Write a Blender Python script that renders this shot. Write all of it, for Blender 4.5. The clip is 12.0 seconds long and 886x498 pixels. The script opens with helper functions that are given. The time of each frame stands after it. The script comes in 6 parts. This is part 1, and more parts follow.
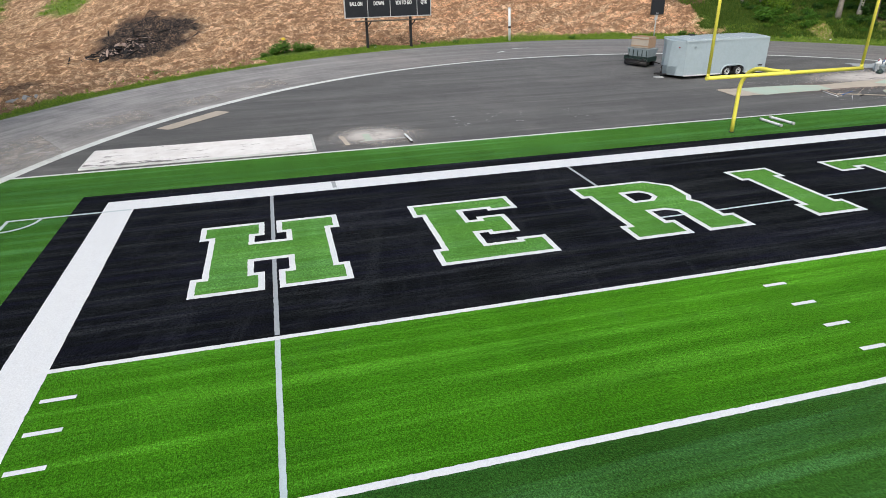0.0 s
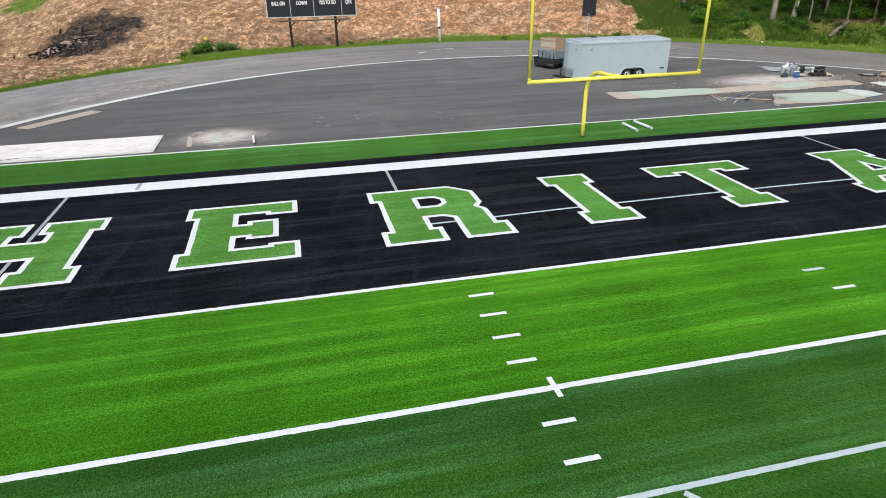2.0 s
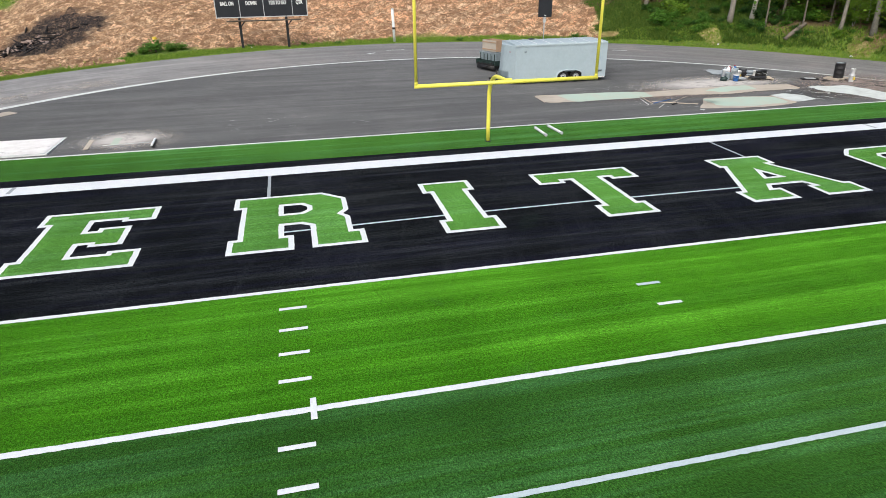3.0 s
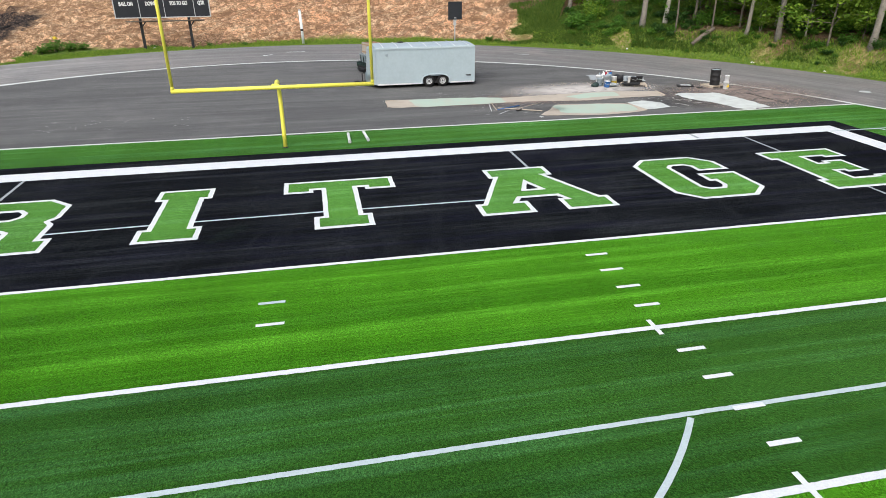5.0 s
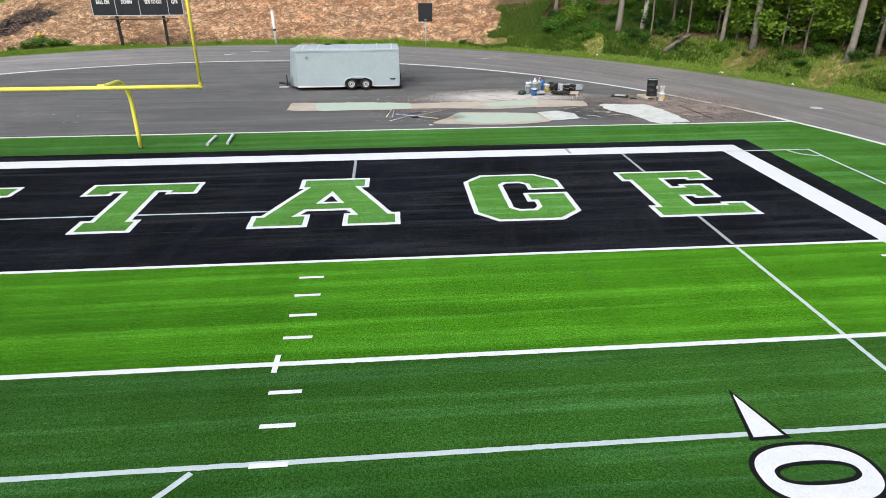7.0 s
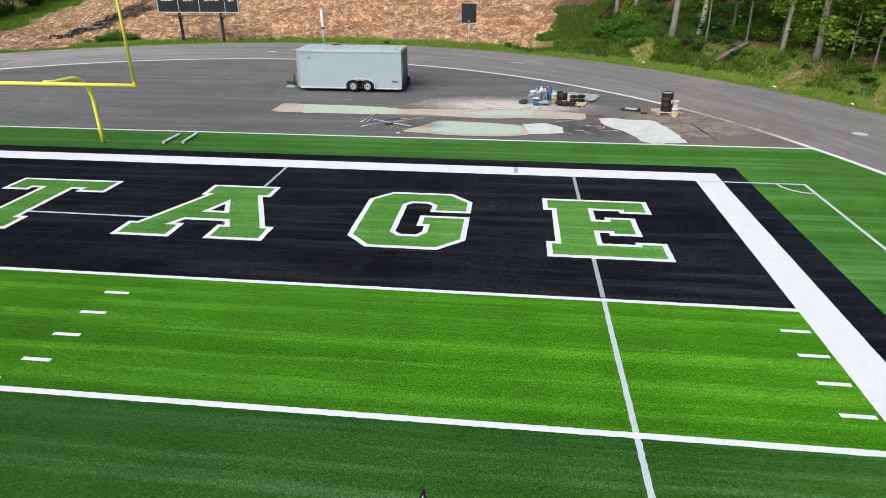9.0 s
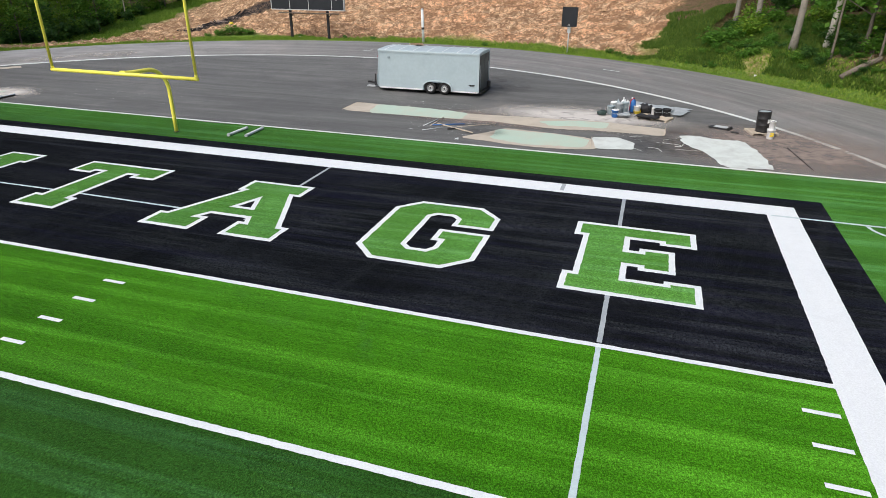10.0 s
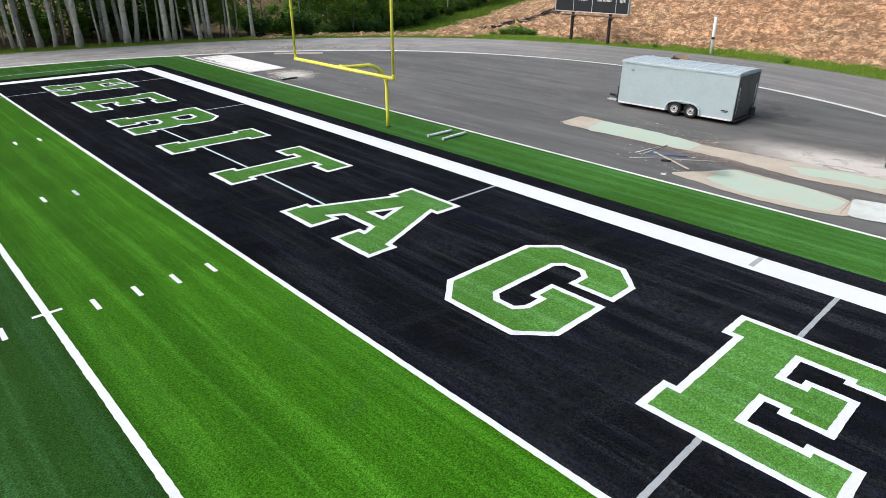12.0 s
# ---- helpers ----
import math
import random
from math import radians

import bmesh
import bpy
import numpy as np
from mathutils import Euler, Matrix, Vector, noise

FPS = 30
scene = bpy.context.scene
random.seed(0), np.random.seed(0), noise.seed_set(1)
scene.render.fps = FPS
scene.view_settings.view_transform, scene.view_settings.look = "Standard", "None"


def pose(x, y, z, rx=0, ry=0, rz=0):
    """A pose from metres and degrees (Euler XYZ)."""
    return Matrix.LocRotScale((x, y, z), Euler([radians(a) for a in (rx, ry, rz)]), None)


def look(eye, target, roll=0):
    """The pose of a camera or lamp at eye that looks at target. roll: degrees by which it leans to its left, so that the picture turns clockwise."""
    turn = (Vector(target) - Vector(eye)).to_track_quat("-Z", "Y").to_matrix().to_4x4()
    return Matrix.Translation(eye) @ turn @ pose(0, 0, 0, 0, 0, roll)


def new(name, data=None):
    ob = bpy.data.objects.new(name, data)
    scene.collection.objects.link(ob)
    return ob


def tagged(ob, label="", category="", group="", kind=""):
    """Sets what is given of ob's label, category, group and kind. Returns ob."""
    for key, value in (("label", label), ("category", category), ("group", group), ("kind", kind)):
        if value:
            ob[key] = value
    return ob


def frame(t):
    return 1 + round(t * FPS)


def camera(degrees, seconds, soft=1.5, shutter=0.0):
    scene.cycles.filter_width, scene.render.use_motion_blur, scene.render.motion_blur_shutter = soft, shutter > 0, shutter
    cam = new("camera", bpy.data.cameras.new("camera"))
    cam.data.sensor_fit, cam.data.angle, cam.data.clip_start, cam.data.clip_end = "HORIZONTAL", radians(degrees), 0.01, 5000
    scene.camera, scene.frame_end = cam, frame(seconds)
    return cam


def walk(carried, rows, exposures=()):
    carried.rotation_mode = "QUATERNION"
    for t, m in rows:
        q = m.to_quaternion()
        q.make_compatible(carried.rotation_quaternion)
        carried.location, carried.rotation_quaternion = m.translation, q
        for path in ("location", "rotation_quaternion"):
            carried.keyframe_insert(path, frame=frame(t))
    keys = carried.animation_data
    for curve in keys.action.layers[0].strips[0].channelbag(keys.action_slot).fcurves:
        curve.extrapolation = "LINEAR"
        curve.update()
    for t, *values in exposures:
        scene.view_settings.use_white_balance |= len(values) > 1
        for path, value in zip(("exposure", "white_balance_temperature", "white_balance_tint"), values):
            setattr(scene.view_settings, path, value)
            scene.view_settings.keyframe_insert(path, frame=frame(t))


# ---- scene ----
cam = camera(70.9, 12.0, soft=0.85)
PATH = [
    (0, (5.025, -11.624, 7.16), (5.476, -9.867, 6.318), -0.9),
    (0.5, (6.491, -12.05, 7.159), (6.937, -10.292, 6.317), -0.8),
    (1, (8.222, -12.508, 7.168), (8.656, -10.747, 6.324), -0.8),
    (1.5, (10.111, -12.933, 7.18), (10.537, -11.171, 6.334), -0.8),
    (2, (12.136, -13.16, 7.178), (12.554, -11.397, 6.333), -0.7),
    (2.5, (14.318, -13.416, 7.204), (14.731, -11.652, 6.357), -0.6),
    (3, (16.54, -13.66, 7.212), (16.946, -11.894, 6.365), -0.5),
    (5, (25.75, -14.861, 7.214), (26.114, -13.085, 6.369), -0.2),
    (5.5, (28.189, -15.15, 7.224), (28.503, -13.364, 6.38), -0.1),
    (6, (30.562, -15.246, 7.154), (30.825, -13.45, 6.315), -0.2),
    (6.5, (32.87, -15.229, 7.229), (33.077, -13.428, 6.385), -0.0),
    (7, (34.918, -14.952, 7.211), (35.072, -13.145, 6.368), 0.0),
    (7.5, (36.857, -14.619, 7.24), (36.954, -12.808, 6.397), 0.1),
    (9.5, (43.421, -12.182, 7.238), (43.056, -10.408, 6.39), 0.0),
    (10, (44.586, -11.234, 7.179), (44.029, -9.508, 6.336), 0.3),
    (10.5, (45.545, -10.156, 7.154), (44.79, -8.507, 6.313), 0.3),
    (11, (46.307, -8.917, 7.249), (45.362, -7.374, 6.397), 0.0),
    (11.5, (46.871, -7.647, 7.17), (45.738, -6.233, 6.323), 0.1),
    (12, (47.217, -6.384, 7.2), (45.902, -5.138, 6.353), 0.2),
]
walk(cam, [(t, look(eye, target, roll)) for t, eye, target, roll in PATH],
     exposures=[(0, -0.17), (1.5, -0.10), (3, -0.01), (5, 0.02), (7.5, 0.02), (9.5, -0.06), (10.5, -0.07), (11.5, 0.08), (12, 0.08)])

# ---------------------------------------------------------------- light
world = bpy.data.worlds.new("overcast_sky")
scene.world = world
world.use_nodes = True
wn = world.node_tree
sky = wn.nodes.new("ShaderNodeTexSky")
sky.sky_type = "NISHITA"
sky.sun_disc = False
SUN_EL, SUN_AZ = radians(50), radians(206)   # azimuth clockwise from +y
sky.sun_elevation, sky.sun_rotation = SUN_EL, SUN_AZ
sky.air_density, sky.dust_density, sky.ozone_density = 1.0, 4.0, 1.0
wn.nodes["Background"].inputs["Strength"].default_value = 0.15
wn.links.new(sky.outputs[0], wn.nodes["Background"].inputs["Color"])
sun = new("sun", bpy.data.lights.new("sun", "SUN"))
sun.data.energy, sun.data.angle, sun.data.color = 2.75, radians(60), (1.0, 0.96, 0.9)
sd = Vector((math.sin(SUN_AZ) * math.cos(SUN_EL), math.cos(SUN_AZ) * math.cos(SUN_EL), math.sin(SUN_EL)))
sun.matrix_world = look(sd * 100, (0, 0, 0))

# ---------------------------------------------------------------- materials


class Mat:
    """A node material built step by step."""

    def __init__(self, name, rough=0.9, spec=0.3, metal=0.0):
        self.m = bpy.data.materials.new(name)
        self.m.use_nodes = True
        self.t = self.m.node_tree
        self.b = self.t.nodes["Principled BSDF"]
        self.b.inputs["Roughness"].default_value = rough
        self.b.inputs["Specular IOR Level"].default_value = spec
        self.b.inputs["Metallic"].default_value = metal
        self.co = self.t.nodes.new("ShaderNodeNewGeometry").outputs["Position"]

    def node(self, kind, **inputs):
        n = self.t.nodes.new(kind)
        for k, v in inputs.items():
            self.put(n.inputs[k.replace("_", " ")], v)
        return n

    def put(self, socket, v):
        if isinstance(v, bpy.types.NodeSocket):
            self.t.links.new(v, socket)
        else:
            socket.default_value = v

    def object_space(self):
        self.co = self.node("ShaderNodeTexCoord").outputs["Object"]
        return self

    def mapped(self, scale=(1, 1, 1), turn=0.0):
        n = self.node("ShaderNodeMapping", Vector=self.co)
        n.inputs["Scale"].default_value = scale
        n.inputs["Rotation"].default_value = (0, 0, turn)
        return n.outputs[0]

    def noise(self, scale, detail=4.0, rough=0.6, stretch=None, turn=0.0, distort=0.0):
        v = self.mapped(stretch, turn) if stretch else self.co
        return self.node("ShaderNodeTexNoise", Vector=v, Scale=scale, Detail=detail, Roughness=rough, Distortion=distort).outputs["Fac"]

    def along(self, turn, long, across, scale=1.0, detail=4.0, rough=0.6, distort=0.0, drift=0.0):
        """Noise drawn out along a direction of the plan; long and across in features a metre."""
        axes = []
        for a, k in ((turn, long), (turn + math.pi / 2, across)):
            n = self.node("ShaderNodeVectorMath", Vector=self.co)
            n.operation = "DOT_PRODUCT"
            n.inputs[1].default_value = (k * math.cos(a), k * math.sin(a), 0.0)
            axes.append(n.outputs["Value"])
        v = self.node("ShaderNodeCombineXYZ", X=axes[0], Y=axes[1], Z=drift).outputs[0]
        return self.node("ShaderNodeTexNoise", Vector=v, Scale=scale, Detail=detail, Roughness=rough, Distortion=distort).outputs["Fac"]

    def ramp(self, fac, a, b, lo=0.0, hi=1.0):
        n = self.node("ShaderNodeMapRange", Value=fac)
        for k, v in zip(("From Min", "From Max", "To Min", "To Max"), (a, b, lo, hi)):
            n.inputs[k].default_value = v
        return n.outputs[0]

    def mul(self, a, b, op="MULTIPLY"):
        n = self.t.nodes.new("ShaderNodeMath")
        n.operation = op
        self.put(n.inputs[0], a)
        self.put(n.inputs[1], b)
        return n.outputs[0]

    def mix(self, fac, a, b, blend="MIX"):
        n = self.t.nodes.new("ShaderNodeMix")
        n.data_type, n.blend_type = "RGBA", blend
        ins = {s.identifier: s for s in n.inputs}
        self.put(ins["Factor_Float"], fac)
        for key, c in (("A_Color", a), ("B_Color", b)):
            self.put(ins[key], c if isinstance(c, bpy.types.NodeSocket) else (*c, 1.0))
        return next(s for s in n.outputs if s.identifier == "Result_Color")

    def color(self, c):
        self.put(self.b.inputs["Base Color"], c if isinstance(c, bpy.types.NodeSocket) else (*c, 1.0))
        return self

    def rough(self, v):
        self.put(self.b.inputs["Roughness"], v)
        return self

    def bump(self, height, strength=0.5, dist=0.02):
        n = self.node("ShaderNodeBump", Height=height, Strength=strength, Distance=dist)
        self.t.links.new(n.outputs[0], self.b.inputs["Normal"])
        return self


def shade(c, k):
    return tuple(min(1.0, v * k) for v in c)


def turf(name, c, bands=1.0, dusty=0.0, grain=1.0, gloss=0.06, sheen=0.12, tint=(0.5, 1.0, 0.10)):
    """Synthetic grass: tufted rows along the field's width, brushed patches, fine blades."""
    m = Mat(name, rough=0.8, spec=gloss)
    m.b.inputs["Diffuse Roughness"].default_value = 1.0
    m.b.inputs["Sheen Weight"].default_value = sheen
    m.b.inputs["Sheen Roughness"].default_value = 0.4
    m.b.inputs["Sheen Tint"].default_value = (*tint, 1.0)
    blades = m.noise(36, 1.5, 0.8, stretch=(1.15, 0.8, 1.0))
    tuft = m.noise(17, 2, 0.85, stretch=(1.2, 0.8, 1.0))
    clump = m.noise(2.6, 4, 0.7)
    rows = m.along(0.01, 0.07, 2.4, 1.0, 4, 0.65)
    sweep = m.along(-0.012, 0.035, 0.55, 1.0, 3, 0.6, drift=4.0)
    scuff = m.along(0.08, 0.4, 1.1, 1.0, 5, 0.75, drift=9.0)
    brush = m.noise(0.10, 3, 0.55, stretch=(1.0, 2.2, 1.0), distort=0.6)
    seam = m.along(math.pi / 2, 0.03, 0.55, 1.0, 3, 0.6, drift=2.0)
    fine = m.mul(m.mul(m.ramp(blades, 0.42, 0.72), 0.6), m.mul(m.ramp(tuft, 0.42, 0.72), 0.4), "ADD")
    base = m.mix(fine, shade(c, 1.0 - 0.48 * grain), tuple(v * (1.0 + 1.35 * grain) + 0.003 for v in c))
    base = m.mix(m.mul(m.ramp(clump, 0.38, 0.66), 0.3), base, m.mix(1.0, base, (1.2, 1.2, 1.3), "MULTIPLY"))
    base = m.mix(m.mul(m.ramp(rows, 0.47, 0.62), 1.0 * bands), base, m.mix(1.0, base, (1.75, 1.5, 2.8), "MULTIPLY"))
    base = m.mix(m.mul(m.ramp(brush, 0.4, 0.7), 0.5 * bands), base, m.mix(1.0, base, (1.2, 1.2, 1.3), "MULTIPLY"))
    base = m.mix(m.mul(m.ramp(sweep, 0.42, 0.58), 0.8 * bands), base, m.mix(1.0, base, (0.62, 0.70, 0.70), "MULTIPLY"))
    base = m.mix(m.mul(m.ramp(scuff, 0.52, 0.70), 0.45 * bands), base, m.mix(1.0, base, (0.74, 0.74, 1.0), "MULTIPLY"))
    base = m.mix(m.mul(m.ramp(seam, 0.40, 0.60), 0.8), base, m.mix(1.0, base, (1.25, 1.22, 1.35), "MULTIPLY"))
    stain = m.mul(m.ramp(m.noise(0.55, 5, 0.7, distort=0.5), 0.62, 0.74), m.ramp(tuft, 0.35, 0.6))
    base = m.mix(m.mul(stain, 0.3 * bands), base, (0.04, 0.07, 0.05))
    if dusty:
        dust = m.mul(m.ramp(m.noise(0.4, 6, 0.75, stretch=(0.5, 1.4, 1)), 0.48, 0.72), m.ramp(m.noise(7, 3, 0.8), 0.38, 0.66))
        streak = m.mul(m.ramp(m.along(0.02, 0.12, 2.4, 1.0, 5, 0.7, drift=6.0), 0.50, 0.62), m.ramp(tuft, 0.36, 0.66))
        cross = m.mul(m.ramp(m.along(1.35, 0.12, 1.6, 1.0, 4, 0.7, drift=3.0), 0.52, 0.72), m.ramp(tuft, 0.36, 0.66))
        grime = m.mul(m.mul(dust, streak, "MAXIMUM"), m.mul(cross, 0.7), "MAXIMUM")
        base = m.mix(m.mul(grime, dusty), base, (0.058, 0.066, 0.074))
    m.color(base)
    return m.bump(m.mul(blades, tuft, "ADD"), 0.9, 0.03).m


GREEN_BRIGHT = turf("turf_bright_green", (0.0275, 0.124, 0.0026))
GREEN_DARK = turf("turf_dark_green", (0.0165, 0.067, 0.0080))
GREEN_EDGE = turf("turf_edge_green", (0.024, 0.093, 0.0120))
GREEN_LETTER = turf("turf_letter_green", (0.057, 0.170, 0.027), 0.5, 0.0, 0.8, sheen=0.06)
BLACK_TURF = turf("turf_black", (0.0034, 0.0042, 0.0052), 0.5, dusty=0.5, gloss=0.02, sheen=0.004, tint=(0.8, 0.9, 1.0))


def painted(name, c, worn=0.35, dark=0.55):
    """Line fibres: blades, uneven brightness and worn specks."""
    m = Mat(name, rough=0.8, spec=0.2)
    blades = m.noise(30, 5, 0.75)
    worn_fac = m.mul(m.ramp(m.noise(3.2, 5, 0.75), 0.5, 0.72), worn)
    base = m.mix(m.ramp(blades, 0.35, 0.62), shade(c, 0.84), c)
    smear = m.noise(1.0, 5, 0.7, stretch=(0.35, 2.4, 1.0))
    base = m.mix(m.mul(m.ramp(smear, 0.52, 0.72), worn), base, shade(c, dark * 1.1))
    m.color(m.mix(worn_fac, base, shade(c, dark)))
    return m.bump(blades, 0.5, 0.02).m


WHITE_TURF = painted("turf_white", (0.73, 0.77, 0.80), 0.30, 0.76)
GREY_TURF = painted("turf_pale_grey", (0.50, 0.60, 0.63), 0.4, 0.75)
MID_GREY_TURF = painted("turf_mid_grey", (0.36, 0.40, 0.43), 0.5, 0.7)


def asphalt(name, c, dust=0.5, tone=(0.30, 0.28, 0.26), round_bend=False):
    """Paved in lanes, with dull streaks, pale dusty stains and grit."""
    m = Mat(name, rough=0.85, spec=0.25)
    grit = m.noise(30, 5, 0.85)
    stone = m.node("ShaderNodeTexVoronoi", Vector=m.co, Scale=55.0).outputs["Distance"]
    if round_bend:
        far = m.node("ShaderNodeVectorMath", Vector=m.co)
        far.operation = "DISTANCE"
        far.inputs[1].default_value = (24.76, 1.36, 0.0)
        v = m.node("ShaderNodeCombineXYZ", X=far.outputs["Value"])
        small = m.node("ShaderNodeVectorMath", Vector=m.co)
        small.operation = "SCALE"
        small.inputs["Scale"].default_value = 0.07
        both = m.node("ShaderNodeVectorMath", Vector=v.outputs[0])
        m.put(both.inputs[1], small.outputs[0])
        way = both.outputs[0]
        lanes = m.node("ShaderNodeTexNoise", Vector=way, Scale=0.9, Detail=5.0, Roughness=0.65).outputs["Fac"]
        streaks = m.node("ShaderNodeTexNoise", Vector=way, Scale=2.6, Detail=6.0, Roughness=0.75).outputs["Fac"]
    else:
        lanes = m.noise(1.0, 4, 0.6, stretch=(0.07, 0.8, 1.0), turn=-0.03)
        streaks = m.noise(1.0, 6, 0.75, stretch=(0.16, 2.2, 1.0), turn=0.03, distort=0.3)
    stains = m.noise(0.22, 7, 0.68, distort=0.7)
    blot = m.noise(0.9, 6, 0.72)
    base = m.mix(m.ramp(grit, 0.35, 0.65), shade(c, 0.72), shade(c, 1.3))
    base = m.mix(m.mul(m.ramp(lanes, 0.42, 0.58), 0.6), base, m.mix(1.0, base, (0.64, 0.64, 0.65), "MULTIPLY"))
    base = m.mix(m.mul(m.ramp(streaks, 0.48, 0.66), 0.6), base, m.mix(1.0, base, (1.5, 1.47, 1.44), "MULTIPLY"))
    base = m.mix(m.mul(m.ramp(stains, 0.5, 0.72), dust), base, tone)
    base = m.mix(m.mul(m.ramp(blot, 0.56, 0.76), dust * 0.6), base, shade(tone, 1.15))
    base = m.mix(m.mul(m.ramp(m.noise(0.55, 6, 0.7, distort=0.4), 0.55, 0.72), 0.4), base, shade(c, 0.62))
    if round_bend:      # the far end of the bend lies under dust
        side = m.ramp(m.node("ShaderNodeSeparateXYZ", Vector=m.co).outputs["X"], 22.0, -4.0)
        cloud = m.ramp(m.noise(0.35, 6, 0.7, distort=0.4), 0.25, 0.6)
        base = m.mix(m.mul(m.mul(side, cloud), 0.8), base, m.mix(m.ramp(streaks, 0.35, 0.65), (0.30, 0.297, 0.292), (0.50, 0.49, 0.48)))
    m.color(base)
    return m.bump(m.mul(stone, grit, "ADD"), 0.35, 0.01).m


ASPHALT = asphalt("asphalt_dark", (0.122, 0.125, 0.124), 0.25, (0.25, 0.242, 0.24))
TRACK = asphalt("asphalt_track", (0.192, 0.192, 0.190), 0.4, (0.34, 0.29, 0.28), True)


def speckled(name, c, c2, scale=2.0, rough=0.85, spec=0.3, amount=0.6, fine=40, bump=0.2, metal=0.0):
    m = Mat(name, rough=rough, spec=spec, metal=metal).object_space()
    big = m.noise(scale, 6, 0.7, distort=0.4)
    small = m.noise(fine, 3, 0.7)
    base = m.mix(m.mul(m.ramp(big, 0.42, 0.68), amount), c, c2)
    base = m.mix(m.ramp(small, 0.3, 0.7, 0.0, 0.3), base, m.mix(1.0, base, (0.72, 0.72, 0.72), "MULTIPLY"))
    m.color(base)
    m.rough(m.ramp(big, 0.3, 0.7, rough - 0.08, min(1.0, rough + 0.08)))
    return m.bump(m.mul(small, big, "ADD"), bump, 0.01).m


CURB = speckled("curb_paint", (0.70, 0.74, 0.72), (0.50, 0.52, 0.50), 1.5)
TRAILER_SKIN = speckled("trailer_skin", (0.395, 0.485, 0.525), (0.35, 0.435, 0.475), 1.1, 0.42, 0.5, 0.7, 6, 0.12)
TRAILER_ROOF = speckled("trailer_roof", (0.46, 0.55, 0.59), (0.40, 0.48, 0.52), 1.4, 0.4, 0.5)
ALUMINIUM = speckled("bare_aluminium", (0.62, 0.65, 0.67), (0.45, 0.47, 0.49), 3, 0.4, 0.5, 0.6, 30, 0.1, 0.7)
# rear face turned from the sun: its shade is painted into this dark colour
REAR_DOOR_SHADED = speckled("trailer_rear_door_shaded", (0.12, 0.13, 0.135), (0.075, 0.08, 0.085), 1.6, 0.45)
RUBBER = speckled("rubber", (0.012, 0.012, 0.013), (0.03, 0.03, 0.03), 5, 0.75)
RIM = speckled("rim_paint", (0.62, 0.64, 0.65), (0.42, 0.43, 0.44), 9, 0.45)
BLACK_METAL = speckled("black_metal", (0.02, 0.02, 0.022), (0.05, 0.048, 0.045), 6, 0.5)
YELLOW = speckled("goal_post_yellow", (0.98, 0.91, 0.13), (0.94, 0.86, 0.11), 1.5, 0.4, 0.5)
POST_BLACK = speckled("scoreboard_post", (0.02, 0.021, 0.024), (0.04, 0.04, 0.042), 3, 0.6)
BOARD_BLACK = speckled("scoreboard_face", (0.018, 0.021, 0.026), (0.03, 0.033, 0.04), 2, 0.5)
WHITE_PAINT = speckled("white_paint", (0.75, 0.76, 0.76), (0.6, 0.6, 0.6), 2, 0.5)
PIPE_GREY = speckled("galvanised_pipe", (0.52, 0.55, 0.56), (0.36, 0.38, 0.39), 4, 0.5)
PVC = speckled("white_pvc", (0.80, 0.84, 0.85), (0.62, 0.66, 0.67), 5, 0.45)
TAN_FILL = speckled("tan_filler", (0.49, 0.44, 0.37), (0.38, 0.345, 0.29), 0.9, 0.9, 0.2, 0.8)
MINT_FILL = speckled("mint_filler", (0.42, 0.54, 0.46), (0.47, 0.50, 0.42), 0.8, 0.9, 0.2, 0.8)
WHITE_FILL = speckled("white_filler", (0.60, 0.65, 0.63), (0.42, 0.44, 0.43), 1.3, 0.9, 0.2, 0.7)
PALLET_WOOD = speckled("pallet_wood", (0.54, 0.47, 0.38), (0.40, 0.34, 0.27), 4, 0.85)
PLYWOOD = speckled("plywood", (0.42, 0.29, 0.19), (0.30, 0.20, 0.13), 2.5, 0.8)
BLUE_PLASTIC = speckled("blue_plastic", (0.03, 0.13, 0.38), (0.05, 0.2, 0.5), 4, 0.45)
RED_PLASTIC = speckled("red_plastic", (0.35, 0.03, 0.05), (0.25, 0.02, 0.04), 4, 0.45)
YELLOW_PLASTIC = speckled("yellow_plastic", (0.78, 0.58, 0.05), (0.6, 0.45, 0.05), 4, 0.5)
TARP_GREY = speckled("grey_tarp", (0.38, 0.42, 0.44), (0.22, 0.25, 0.27), 2.2, 0.6)
DARK_GREEN = speckled("dark_green_paint", (0.03, 0.055, 0.05), (0.02, 0.03, 0.03), 3, 0.5)
PALE_STEEL = speckled("pale_steel", (0.33, 0.40, 0.43), (0.2, 0.25, 0.27), 2, 0.5)
CHARRED = speckled("charred_wood", (0.012, 0.012, 0.013), (0.05, 0.046, 0.046), 3, 0.9, 0.3, 0.8)
ASH_ROCK = speckled("scorched_board", (0.44, 0.34, 0.29), (0.16, 0.13, 0.12), 2.5, 0.95)
RUBBLE = speckled("grey_rubble", (0.42, 0.43, 0.43), (0.25, 0.25, 0.25), 3, 0.95)
LOG_BARK = speckled("log_bark", (0.18, 0.15, 0.125), (0.09, 0.075, 0.06), 3, 0.95)
BARK_PALE = speckled("bark_pale_grey", (0.30, 0.275, 0.24), (0.15, 0.135, 0.11), 2.2, 0.95, 0.2, 0.9, 18, 0.6)
BARK_GREY = speckled("bark_light_grey", (0.56, 0.53, 0.47), (0.27, 0.25, 0.21), 2.2, 0.95, 0.2, 0.9, 18, 0.6)
BARK_DARK = speckled("bark_dark", (0.19, 0.165, 0.135), (0.09, 0.078, 0.064), 2.2, 0.95, 0.2, 0.9, 18, 0.6)


